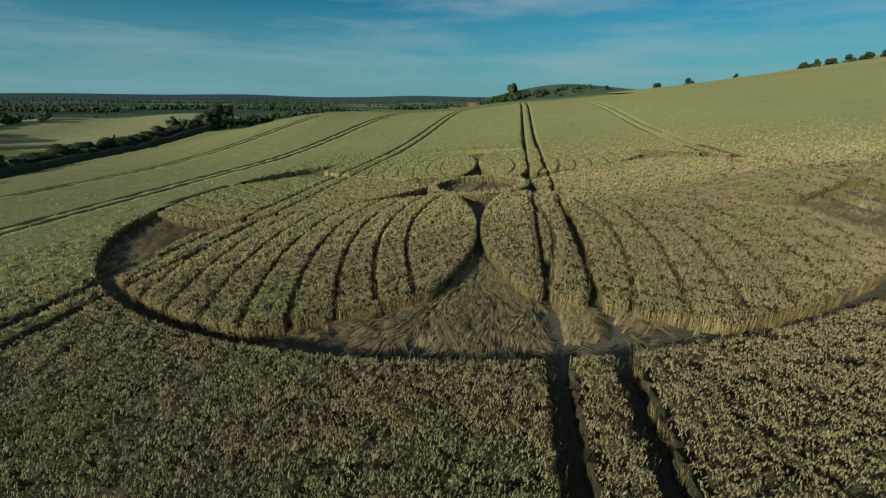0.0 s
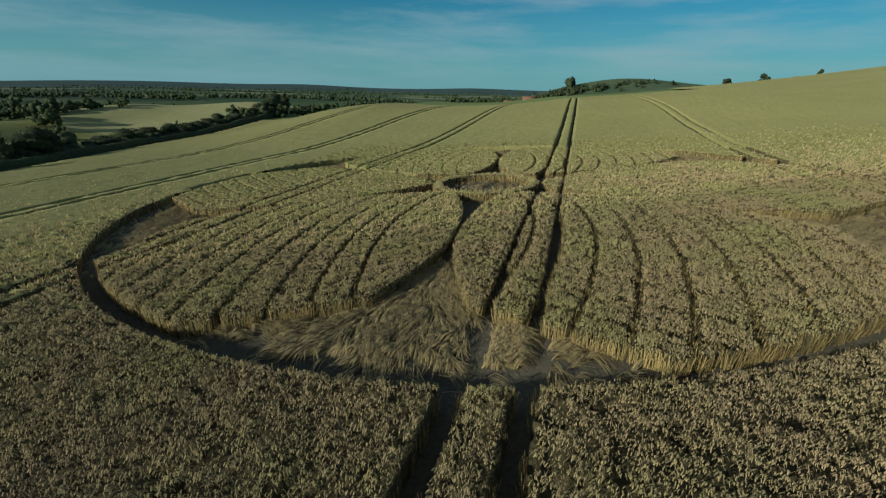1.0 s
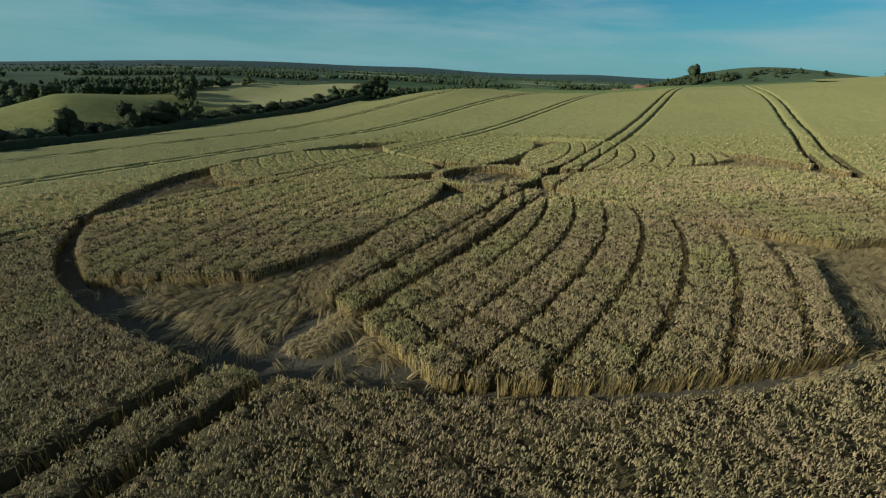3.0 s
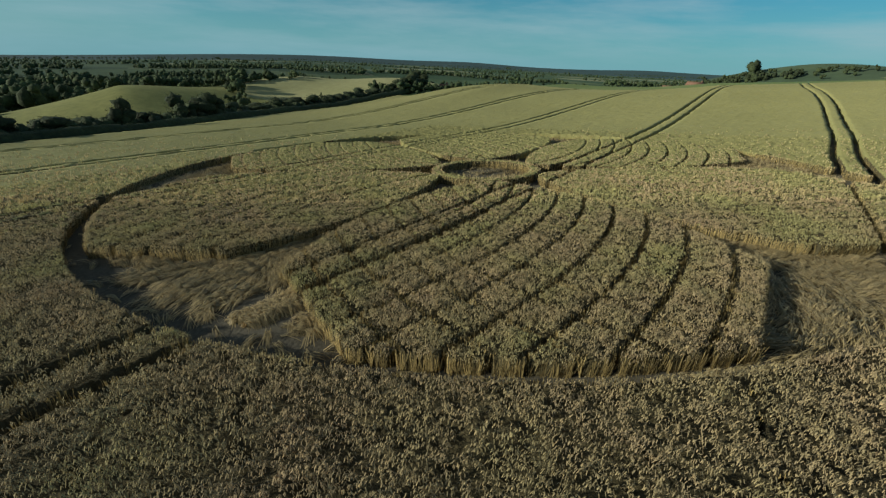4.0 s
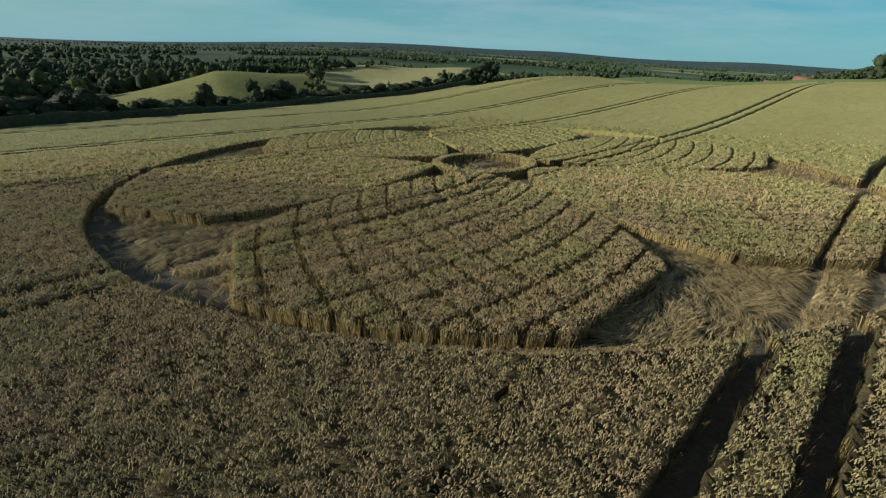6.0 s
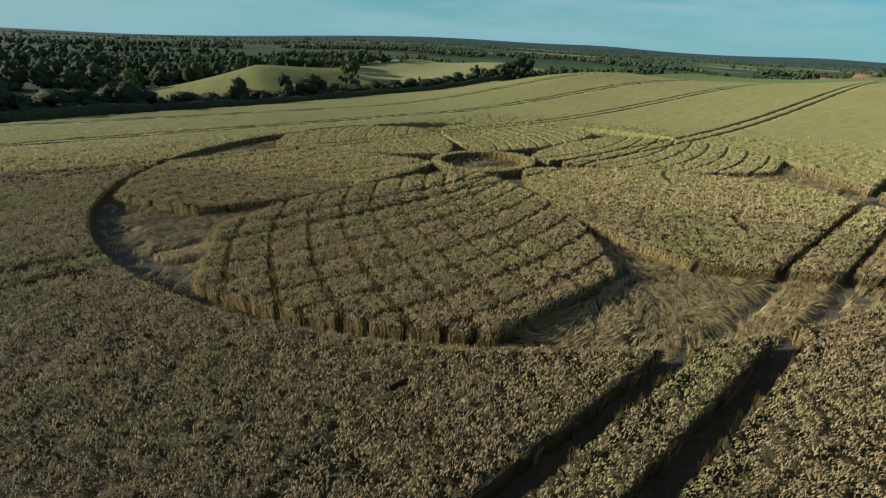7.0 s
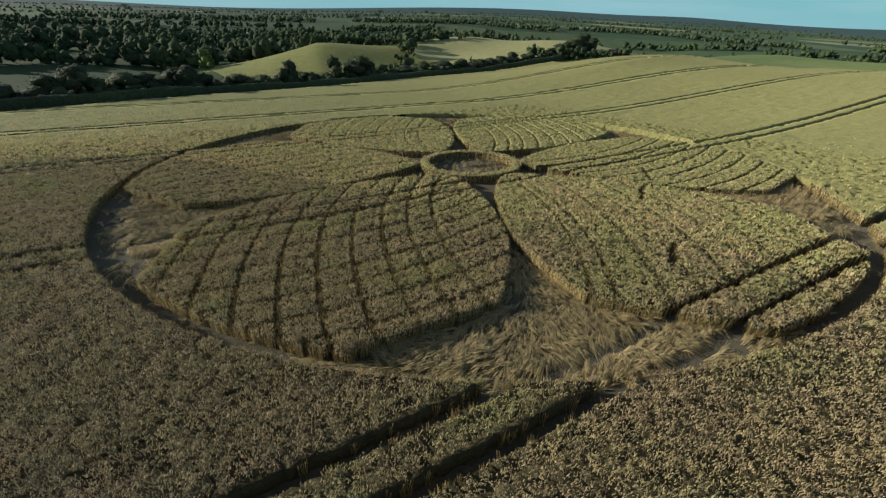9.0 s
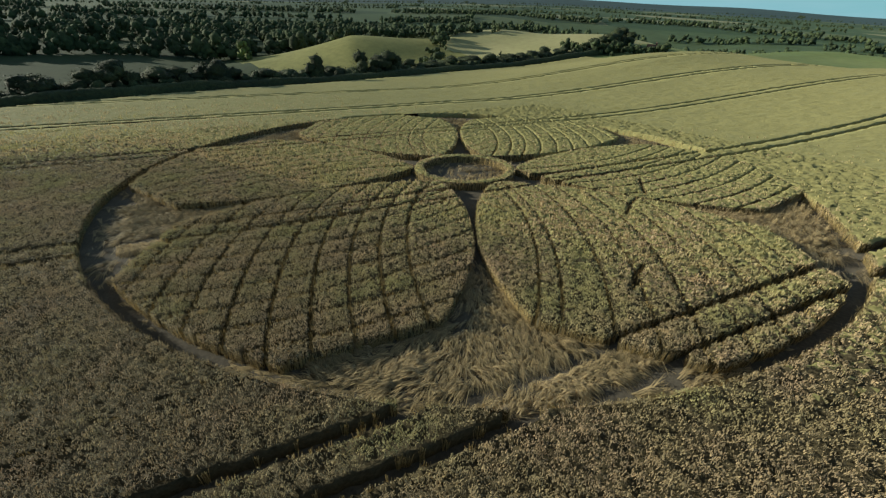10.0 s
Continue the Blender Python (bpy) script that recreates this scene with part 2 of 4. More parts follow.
def mesh_object(name, co, quads=None, tris=None, mats=(), index=None, parent=None, shade=False):
    """A mesh object from arrays of places and corners."""
    me = bpy.data.meshes.new(name)
    co = np.asarray(co, np.float32)
    parts, sizes = [], []
    if quads is not None and len(quads):
        parts.append(np.asarray(quads, np.int32).ravel())
        sizes.append(np.full(len(quads), 4, np.int32))
    if tris is not None and len(tris):
        parts.append(np.asarray(tris, np.int32).ravel())
        sizes.append(np.full(len(tris), 3, np.int32))
    loops, size = np.concatenate(parts), np.concatenate(sizes)
    me.vertices.add(len(co))
    me.vertices.foreach_set("co", co.ravel())
    me.loops.add(len(loops))
    me.loops.foreach_set("vertex_index", loops)
    me.polygons.add(len(size))
    me.polygons.foreach_set("loop_start", np.concatenate([[0], np.cumsum(size)[:-1]]).astype(np.int32))
    for m in mats:
        me.materials.append(m)
    if index is not None:
        me.polygons.foreach_set("material_index", np.asarray(index, np.int32))
    me.update(calc_edges=True)
    if shade:
        me.polygons.foreach_set("use_smooth", np.ones(len(size), bool))
    ob = new(name, me)
    if parent:
        ob.parent = parent
    return ob


rng = np.random.default_rng(7)


def polar(x, y):
    dx, dy = x - CX, y - CY
    return np.hypot(dx, dy), np.degrees(np.arctan2(dy, dx))


AXIS = -33.3
GAP = np.array([(4.9, 30), (5.5, 22), (6.4, 14.5), (8, 7.5), (9.9, 3.6), (12, 1.9), (13.6, 1.1), (16.4, 0.8), (18, 1.1), (19.5, 1.7), (21.5, 2.8), (23.6, 4.1), (24.95, 5.1), (25.8, 8.2), (26.9, 11.7), (28.2, 15.0), (29.6, 18.4)])


def r_out(th):
    """Outer rim of the path, which is hardly more than a line along the upper side."""
    th = th % 360
    return R_OUT + 0.22 * smooth(215, 245, th) * (1 - smooth(295, 325, th)) - 0.85 * smooth(14, 34, th) * (1 - smooth(128, 150, th))


def in_gap(r, th):
    rel = (th - AXIS + 30) % 60 - 30
    return np.abs(rel) < np.interp(r, GAP[:, 0], GAP[:, 1])


def in_rut(x, y, width=RUT):
    u = x - tram_mid(y)
    for _ in range(3):
        u = x - tram_mid(y) + bend(u, y)
    hit = np.zeros(np.shape(x), bool)
    for k in TRAM:
        hit |= np.abs(np.abs(u - k) - GAUGE / 2) < np.asarray(width) / 2
    return hit


def on_line(r, th, pad=0.0):
    """The narrow trodden arcs that cross in each petal."""
    phi = np.radians((th - AXIS - 30 + 30) % 60 - 30)
    sect = np.floor(((th - AXIS) % 360) / 60).astype(int)
    u, v = r * np.cos(phi), r * np.sin(phi)
    hit = np.zeros(np.shape(r), bool)
    for side in (1, -1):
        # one family is trodden wide, the other is a faint cross-track
        strong = (sect != 0) if side == 1 else (sect == 0)
        width = np.where(strong, 0.25 + pad, np.where(sect == 5, 0.25 + pad, 0.18 - pad))
        w = v * side
        for k in range(10):
            s = u - 1.12 * k - 17.5
            f = 5.1 + 0.75 * s + 0.024 * s * s - 1.32 * k - 0.2 * max(k - 2, 0) + np.where(sect == 0, (0.85, 1.6, 0.8)[min(k, 2)], 0.0)
            slope = 0.75 + 0.048 * s
            hit |= (np.abs(w - f) / np.sqrt(1 + slope * slope) < width / 2) & (s > -13)
    # a few torn gaps in one petal
    x, y = CX + r * np.cos(np.radians(th)), CY + r * np.sin(np.radians(th))
    for ax_, ay_, bx_, by_ in ((14.7, 52.7, 17.6, 49.3), (17.7, 48.3, 18.3, 46.3), (18.3, 46.3, 19.5, 44.2), (25.0, 38.1, 25.5, 36.6), (25.5, 36.6, 26.3, 35.2)):
        t = np.clip(((x - ax_) * (bx_ - ax_) + (y - ay_) * (by_ - ay_)) / ((bx_ - ax_) ** 2 + (by_ - ay_) ** 2), 0, 1)
        hit |= np.hypot(x - ax_ - t * (bx_ - ax_), y - ay_ - t * (by_ - ay_)) < 0.17 + pad / 2
    return hit


def reach(x, y):
    """Distance from the lower corner of the field, from which the crop is seen closest."""
    ax_, ay_, bx_, by_ = 0.0, -1.0, 36.0, 16.0
    t = np.clip(((x - ax_) * (bx_ - ax_) + (y - ay_) * (by_ - ay_)) / ((bx_ - ax_) ** 2 + (by_ - ay_) ** 2), 0, 1)
    return np.hypot(x - ax_ - t * (bx_ - ax_), y - ay_ - t * (by_ - ay_))


def lower_bound(x):
    """Below this line of the field the ears stand too close under one another to be told apart."""
    return 1.0 + 0.1 * x + 0.009 * x * x * (x > 0)


# distance, ears to the square metre, width and size of an ear (or of a knot of ears further off)
EARS = np.array([(0, 245, 0.0175, 0.98), (11, 230, 0.0185, 1.0), (18, 135, 0.025, 1.05), (26, 66, 0.034, 1.15), (40, 17, 0.046, 1.25), (56, 4, 0.052, 1.25), (72, 0.0, 0.06, 1.3), (170, 0.0, 0.06, 1.3)])


def crop_stands(x, y):
    """Whether the plan leaves the crop standing at a place."""
    r, th = polar(x, y)
    out = (r > r_out(th) - 0.03)
    lobe = (r < R_LOBE + 0.03) & (r > 5.15) & ~in_gap(r, th) & ~on_line(r, th, 0.09)
    drill = (np.abs(x - 21.8 + 0.12 * (y - 12)) < 0.1) & (y < 15.5) & (np.sin(y * 5.1) + np.sin(y * 2.3) > 0.2)
    return (out & ~drill | lobe | ((r > 4.1) & (r < 4.9))) & ~in_rut(x, y, np.where(r < R_LOBE + 0.1, 0.6, RUT) + np.clip(0.09 + 0.01 * reach(x, y), 0, np.where(y > 66, 0.2, 0.48)))


def ears(name, gx, gy, keep, parent=None, more=1.0, edges=None):
    """Nodding ears of wheat over the kept cells and down the cut edges, one bent ribbon each."""
    xc = (gx[:-1, :-1] + gx[1:, 1:])[keep] / 2
    yc = (gy[:-1, :-1] + gy[1:, 1:])[keep] / 2
    area = (np.abs(gx[:-1, 1:] - gx[:-1, :-1]) * np.abs(gy[1:, :-1] - gy[:-1, :-1]))[keep]
    side = np.sqrt(area)
    d = reach(xc, yc)
    seen = yc > lower_bound(xc)
    n = rng.poisson(np.interp(d, EARS[:, 0], EARS[:, 1]) * more / 4 * area * seen)
    x, y, side = np.repeat(xc, n), np.repeat(yc, n), np.repeat(side, n)
    x = x + rng.uniform(-0.5, 0.5, len(x)) * side
    y = y + rng.uniform(-0.5, 0.5, len(x)) * side
    tall = rng.normal(0, 0.08, len(x))
    # four ears to a plant, nodding outwards from it
    x, y, tall = np.repeat(x, 4), np.repeat(y, 4), np.repeat(tall, 4)
    lean = rng.uniform(0, 2 * np.pi, len(x))
    spread = rng.uniform(0.01, 0.08, len(x)) * np.interp(reach(x, y), EARS[:, 0], EARS[:, 3])
    x, y = x + np.cos(lean) * spread, y + np.sin(lean) * spread
    ok = crop_stands(x, y)
    x, y, lean, tall = x[ok], y[ok], lean[ok] + rng.normal(0, 0.4, ok.sum()), tall[ok]
    d = reach(x, y)
    w, size = np.interp(d, EARS[:, 0], EARS[:, 2]) * rng.uniform(0.7, 1.3, len(x)), np.interp(d, EARS[:, 0], EARS[:, 3]) * rng.uniform(0.7, 1.3, len(x))
    cl, sl = np.cos(lean), np.sin(lean)
    patch = 0.07 * np.sin(x * 2.3 + np.sin(y * 1.7) * 2) * np.cos(y * 2.1 + x * 0.7)
    z0 = ground_z(x, y) + CROP + patch + tall + rng.normal(0, 0.03, len(x))
    if edges is not None:
        e = edges[~on_line(*polar(edges[:, 0], edges[:, 1]), 0.15)]
        # no ears hang down the wheel ruts, which keeps them dark like shade
        r, th = polar(e[:, 0], e[:, 1])
        e = e[r < r_out(th) + 0.3]
        far = reach(e[:, 0], e[:, 1])
        length = np.hypot(e[:, 2] - e[:, 0], e[:, 3] - e[:, 1])
        n = rng.poisson(length * np.interp(far, [12, 30, 60, 90], [120, 50, 10, 2]))
        e, length = np.repeat(e, n, 0), np.repeat(length, n)
        t = rng.uniform(0, 1, len(e))
        ex, ey = e[:, 0] + (e[:, 2] - e[:, 0]) * t, e[:, 1] + (e[:, 3] - e[:, 1]) * t
        out = np.arctan2(e[:, 0] - e[:, 2], e[:, 3] - e[:, 1])
        hang = rng.uniform(-0.12, 0.1, len(e))
        ex, ey, out = ex + np.cos(out) * hang, ey + np.sin(out) * hang, out + rng.normal(0, 0.7, len(e))
        d = np.concatenate([d, reach(ex, ey)])
        x, y, lean = np.concatenate([x, ex]), np.concatenate([y, ey]), np.concatenate([lean, out])
        z0 = np.concatenate([z0, ground_z(ex, ey) + CROP * (1 - 0.5 * rng.uniform(0, 1, len(ex)) ** 1.6)])
        w = np.concatenate([w, np.interp(reach(ex, ey), EARS[:, 0], EARS[:, 2]) * rng.uniform(0.7, 1.2, len(ex))])
        size = np.concatenate([size, np.interp(reach(ex, ey), EARS[:, 0], EARS[:, 3]) * rng.uniform(0.6, 1.1, len(ex))])
        cl, sl = np.cos(lean), np.sin(lean)
    co = []
    for out, up, wide in ((-0.01, -0.15, 0.3), (0.0, -0.03, 0.75), (0.045, 0.03, 1.25), (0.088, -0.04, 0.6)):
        px, py, pz = x + cl * out * size, y + sl * out * size, z0 + up * np.minimum(size, 1.3)
        for sgn in (-1, 1):
            co.append(np.stack([px - sgn * sl * w * wide / 2, py + sgn * cl * w * wide / 2, pz], 1))
    co = np.stack(co, 1)
    base = np.arange(len(x))[:, None] * 8
    near = d < 24
    q2 = np.concatenate([(base[near] + np.array([[k, k + 1, k + 3, k + 2]])) for k in (2, 4)])
    q1 = base[~near] + np.array([[0, 1, 5, 4]])
    return mesh_object(name, co.reshape(-1, 3), quads=np.concatenate([q2, q1]), mats=(MAT_EARS,), parent=parent)


def stems(name, edges, parent=None, per_metre=15):
    """Straws that stand at the cut faces: edges are rows of x, y, x, y along the wall, the crop to the left."""
    e = np.asarray(edges)
    length = np.hypot(e[:, 2] - e[:, 0], e[:, 3] - e[:, 1])
    n = rng.poisson(length * per_metre * np.interp(reach(e[:, 0], e[:, 1]), [12, 30, 60], [7.0, 4.0, 0.5]))
    e, length = np.repeat(e, n, 0), np.repeat(length, n)
    t = rng.uniform(0, 1, len(e))
    tx, ty = (e[:, 2] - e[:, 0]) / length, (e[:, 3] - e[:, 1]) / length
    # the straws of one plant stand in a bunch
    along_wall = (e[:, 0] + (e[:, 2] - e[:, 0]) * t) * tx + (e[:, 1] + (e[:, 3] - e[:, 1]) * t) * ty
    bunch = 0.5 + 0.5 * np.sin(along_wall * 41 + 2.5 * np.sin(along_wall * 7.3))
    ok = rng.random(len(e)) < 0.2 + 0.8 * np.where(reach(e[:, 0], e[:, 1]) < 36, bunch, 0.6)
    e, length, t, tx, ty, bunch = e[ok], length[ok], t[ok], tx[ok], ty[ok], bunch[ok]
    off = rng.uniform(0.0, 0.05, len(e)) + 0.08 * bunch * rng.uniform(0.3, 1.0, len(e))
    x, y = e[:, 0] + (e[:, 2] - e[:, 0]) * t + ty * off, e[:, 1] + (e[:, 3] - e[:, 1]) * t - tx * off
    w, h = rng.uniform(0.008, 0.021, len(e)) * np.interp(reach(x, y), [15, 50], [1, 1.6]), CROP * rng.uniform(0.45, 1.02, len(e))
    lx, ly = rng.normal(0, 0.07, len(e)) + ty * 0.05, rng.normal(0, 0.07, len(e)) - tx * 0.05
    z = ground_z(x, y)
    co = np.stack([
        np.stack([x - tx * w / 2, y - ty * w / 2, z - 0.02], 1), np.stack([x + tx * w / 2, y + ty * w / 2, z - 0.02], 1),
        np.stack([x + lx + tx * w / 2, y + ly + ty * w / 2, z + h], 1), np.stack([x + lx - tx * w / 2, y + ly - ty * w / 2, z + h], 1)], 1)
    return mesh_object(name, co.reshape(-1, 3), quads=np.arange(len(x) * 4).reshape(-1, 4), mats=(MAT_STEMS,), parent=parent)


def trimmed(x, y, edge):
    """Draws the edge of a stand of crop out to the curves along which it was trodden down."""
    r, th = polar(x, y)
    rel = (th - AXIS + 30) % 60 - 30
    gap = np.interp(r, GAP[:, 0], GAP[:, 1])
    to_gap = (gap - np.abs(rel)) * np.sign(rel)
    side = edge & (np.abs(np.radians(to_gap)) * r < 0.2) & (r > 5.3) & (r < R_LOBE)
    th = np.where(side, th + to_gap, th)
    for rim, near in ((R_LOBE, 0.2), (r_out(th), 0.3), (4.15, 0.15), (4.85, 0.15), (5.2, 0.15)):
        at = edge & (np.abs(r - rim) < near)
        r = np.where(at, rim + rng.uniform(-0.03, 0.03, r.shape), r)
    moved = edge & (side | (np.hypot(CX + r * np.cos(np.radians(th)) - x, CY + r * np.sin(np.radians(th)) - y) > 1e-6))
    return np.where(moved, CX + r * np.cos(np.radians(th)), x), np.where(moved, CY + r * np.sin(np.radians(th)), y)


def canopy(name, gx, gy, keep, height, parent=None, wobble=0.3, rough=0.07, joined=False, deep=1.0):
    """Standing crop as a thick mesh: a rough top over the kept cells of a grid and walls of stems down to the soil."""
    ny, nx = gx.shape
    step_x, step_y = np.abs(np.diff(gx, axis=1)).mean(), np.abs(np.diff(gy, axis=0)).mean()
    inner = np.ones(gx.shape)
    if joined:
        # no wall and no wobble where one patch of the field meets the next
        inner[0], inner[-1], inner[:, 0], inner[:, -1] = 0, 0, 0, 0
    jx = gx + rng.uniform(-wobble, wobble, gx.shape) * step_x * inner
    jy = gy + rng.uniform(-wobble, wobble, gx.shape) * step_y * inner
    whole = np.pad(keep, 1, mode="edge") if joined else np.pad(keep, 1)
    full = whole[:-1, :-1] & whole[:-1, 1:] & whole[1:, 1:] & whole[1:, :-1]
    jx, jy = trimmed(jx, jy, ~full)
    gz = ground_z(jx, jy)
    sink = 0.38 * deep - 0.26 * deep * smooth(10, 24, reach(jx, jy)) - 0.09 * smooth(24, 70, reach(jx, jy))
    # the crop stays dense and even up to a cut edge
    sink = np.where(full, sink, np.minimum(sink, 0.13))
    top = gz + height - sink + rng.normal(0, rough, gx.shape) * inner * np.where(full, 1.0, 0.4)
    idx = np.arange(ny * nx).reshape(ny, nx)
    a, b, c, d = idx[:-1, :-1], idx[:-1, 1:], idx[1:, 1:], idx[1:, :-1]
    quads = np.stack([a[keep], b[keep], c[keep], d[keep]], 1)
    n = ny * nx
    walls, edges = [], []
    for mask, p, q in (
        (keep & ~whole[:-2, 1:-1], a, b),
        (keep & ~whole[1:-1, 2:], b, c),
        (keep & ~whole[2:, 1:-1], c, d),
        (keep & ~whole[1:-1, :-2], d, a),
    ):
        p, q = p[mask], q[mask]
        walls.append(np.stack([p + n, q + n, q, p], 1))
        edges.append(np.stack([jx.ravel()[p], jy.ravel()[p], jx.ravel()[q], jy.ravel()[q]], 1))
    walls = np.concatenate(walls)
    co = np.concatenate([np.stack([jx.ravel(), jy.ravel(), top.ravel()], 1), np.stack([jx.ravel(), jy.ravel(), gz.ravel() - 0.02], 1)])
    allq = np.concatenate([quads, walls])
    used = np.unique(allq)
    remap = np.zeros(len(co), np.int64)
    remap[used] = np.arange(len(used))
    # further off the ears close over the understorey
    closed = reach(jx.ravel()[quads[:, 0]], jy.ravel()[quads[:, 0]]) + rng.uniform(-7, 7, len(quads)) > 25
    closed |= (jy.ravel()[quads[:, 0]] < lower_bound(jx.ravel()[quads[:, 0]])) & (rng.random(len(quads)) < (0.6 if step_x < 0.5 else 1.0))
    # close by, walls take the darkened understorey colour as shade between the straws
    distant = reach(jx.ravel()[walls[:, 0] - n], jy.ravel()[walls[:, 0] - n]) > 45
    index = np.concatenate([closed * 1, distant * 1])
    ob = mesh_object(name, co[used], quads=remap[allq], mats=(MAT_CROP_SHADE, MAT_TOP), index=index, parent=parent)
    return ob, np.concatenate(edges)


def stand(name, label, category, group, gx, gy, keep):
    """A countable piece of standing crop: its understorey, its ears and the straws of its cut face."""
    base = tagged(new(name), label, category, group=group)
    left, edges = keep.copy(), []
    while left.any():
        # the next plot: all kept cells that touch one another
        seed = np.zeros_like(left)
        seed[tuple(np.argwhere(left)[0])] = True
        size = 0
        while seed.sum() > size:
            size = seed.sum()
            for _ in range(6):
                grow = seed.copy()
                grow[1:] |= seed[:-1]
                grow[:-1] |= seed[1:]
                grow[:, 1:] |= seed[:, :-1]
                grow[:, :-1] |= seed[:, 1:]
                seed = grow & left
        left &= ~seed
        if size < 6:
            continue
        rows, cols = np.where(seed)
        a0, a1, b0, b1 = rows.min(), rows.max() + 1, cols.min(), cols.max() + 1
        _, e = canopy("plot", gx[a0:a1 + 1, b0:b1 + 1], gy[a0:a1 + 1, b0:b1 + 1], seed[a0:a1, b0:b1], CROP, parent=base, deep=0.62)
        edges.append(e)
    tagged(ears("ear_layer", gx, gy, keep, parent=base, more=1.8, edges=np.concatenate(edges)), "nodding ripe ears", kind="stuff")
    tagged(stems("cut_face", np.concatenate(edges), parent=base), "bare upright straws", kind="stuff")
    return base


# ---- ground ----
def spaced(*runs):
    return np.unique(np.concatenate([np.arange(a, b, s) for a, b, s in runs]))


gx1 = spaced((-4800, -1200, 200), (-1200, -400, 30), (-400, -110, 4), (-110, 120, 2.5), (120, 400, 8), (400, 1200, 40), (1200, 4801, 200))
gy1 = spaced((-4800, -1200, 200), (-1200, -200, 30), (-200, -60, 8), (-60, 320, 3), (320, 600, 8), (600, 1200, 30), (1200, 4801, 200))
GX, GY = np.meshgrid(gx1, gy1)
ii = np.arange(GX.size).reshape(GX.shape)
q = np.stack([ii[:-1, :-1].ravel(), ii[:-1, 1:].ravel(), ii[1:, 1:].ravel(), ii[1:, :-1].ravel()], 1)
mx, my = ((GX[:-1, :-1] + GX[1:, 1:]) / 2).ravel(), ((GY[:-1, :-1] + GY[1:, 1:]) / 2).ravel()


def inside(px, py, corners):
    hit = np.ones(len(px), bool)
    for (ax_, ay_), (bx_, by_) in zip(corners, corners[1:] + corners[:1]):
        hit &= (bx_ - ax_) * (py - ay_) - (by_ - ay_) * (px - ax_) > 0
    return hit


kind = np.zeros(len(mx), int)
near_valley = (np.hypot(mx, my) < 330) | ((mx > 60) & (np.hypot(mx, my) < 700))
kind[near_valley] = 1
# the outermost ridges take the haze-blue colour
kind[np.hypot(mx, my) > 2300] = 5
kind[inside(mx, my, [(-228, 60), (-130, 66), (-108, 130), (-160, 182), (-250, 160)])] = 2
kind[inside(mx, my, [(-168, 150), (-100, 182), (-96, 240), (-150, 272), (-214, 192)])] = 3
kind[inside(mx, my, [(-101, 176), (120, 190), (120, 300), (-120, 288)])] = 6
kind[np.hypot((mx - 95) / 175, (my - 470) / 105) < 1] = 7
soil = (mx > field_edge(my)) & (my < 175 + 0.35 * np.clip(mx, 0, 300)) & (mx < 320) & (my > -120)
kind[soil] = 4
ground = mesh_object("ground", np.stack([GX.ravel(), GY.ravel(), ground_z(GX, GY).ravel()], 1), quads=q, mats=(MAT_FAR, MAT_MEADOW, MAT_PASTURE, MAT_STUBBLE, MAT_SOIL, MAT_HAZY_DOWNS, MAT_LEY, MAT_HAZY_HILL), index=kind, shade=True)
tagged(ground, "rolling farmland with bare soil and green valley meadows", "ground", kind="structure")

# ---- crop: petals, ring, field ----
STEP = 0.14
ax = np.arange(-31, 31.01, STEP)
PX, PY = np.meshgrid(CX + ax, CY + ax)
cxm, cym = PX[:-1, :-1] + STEP / 2, PY[:-1, :-1] + STEP / 2
rr, tt = polar(cxm, cym)
lobe_ok = (rr < R_LOBE) & (rr > 5.2) & ~in_gap(rr, tt) & ~in_rut(cxm, cym, 0.6) & ~on_line(rr, tt)
sector = np.floor(((tt - AXIS) % 360) / 60).astype(int)
for k in range(6):
    keep = lobe_ok & (sector == k)
    rows, cols = np.where(keep)
    y0, y1, x0, x1 = rows.min(), rows.max() + 1, cols.min(), cols.max() + 1
    stand("wheat_petal", "petal of standing ripe wheat cut by narrow trodden arcs", "crop petal", "petals of the crop circle", PX[y0:y1 + 1, x0:x1 + 1], PY[y0:y1 + 1, x0:x1 + 1], keep[y0:y1, x0:x1])
ring_keep = (rr > 4.15) & (rr < 4.85)
stand("wheat_ring", "narrow ring of standing wheat round the flattened middle", "crop ring", "", PX[170:276, 170:276], PY[170:276, 170:276], ring_keep[170:275, 170:275])

# the field round the circle, on a grid that follows the tramlines
def field_columns(lo, hi, step, rut):
    marks = [k + s1 * GAUGE / 2 + s2 * rut / 2 for k in TRAM for s1 in (-1, 1) for s2 in (-1, 1)]
    marks = sorted([m for m in marks if lo < m < hi] + [lo, hi])
    cols = [lo]
    for a, b in zip(marks, marks[1:]):
        n = max(1, round((b - a) / step))
        cols += [a + (b - a) * (i + 1) / n for i in range(n)]
    return np.array(cols)


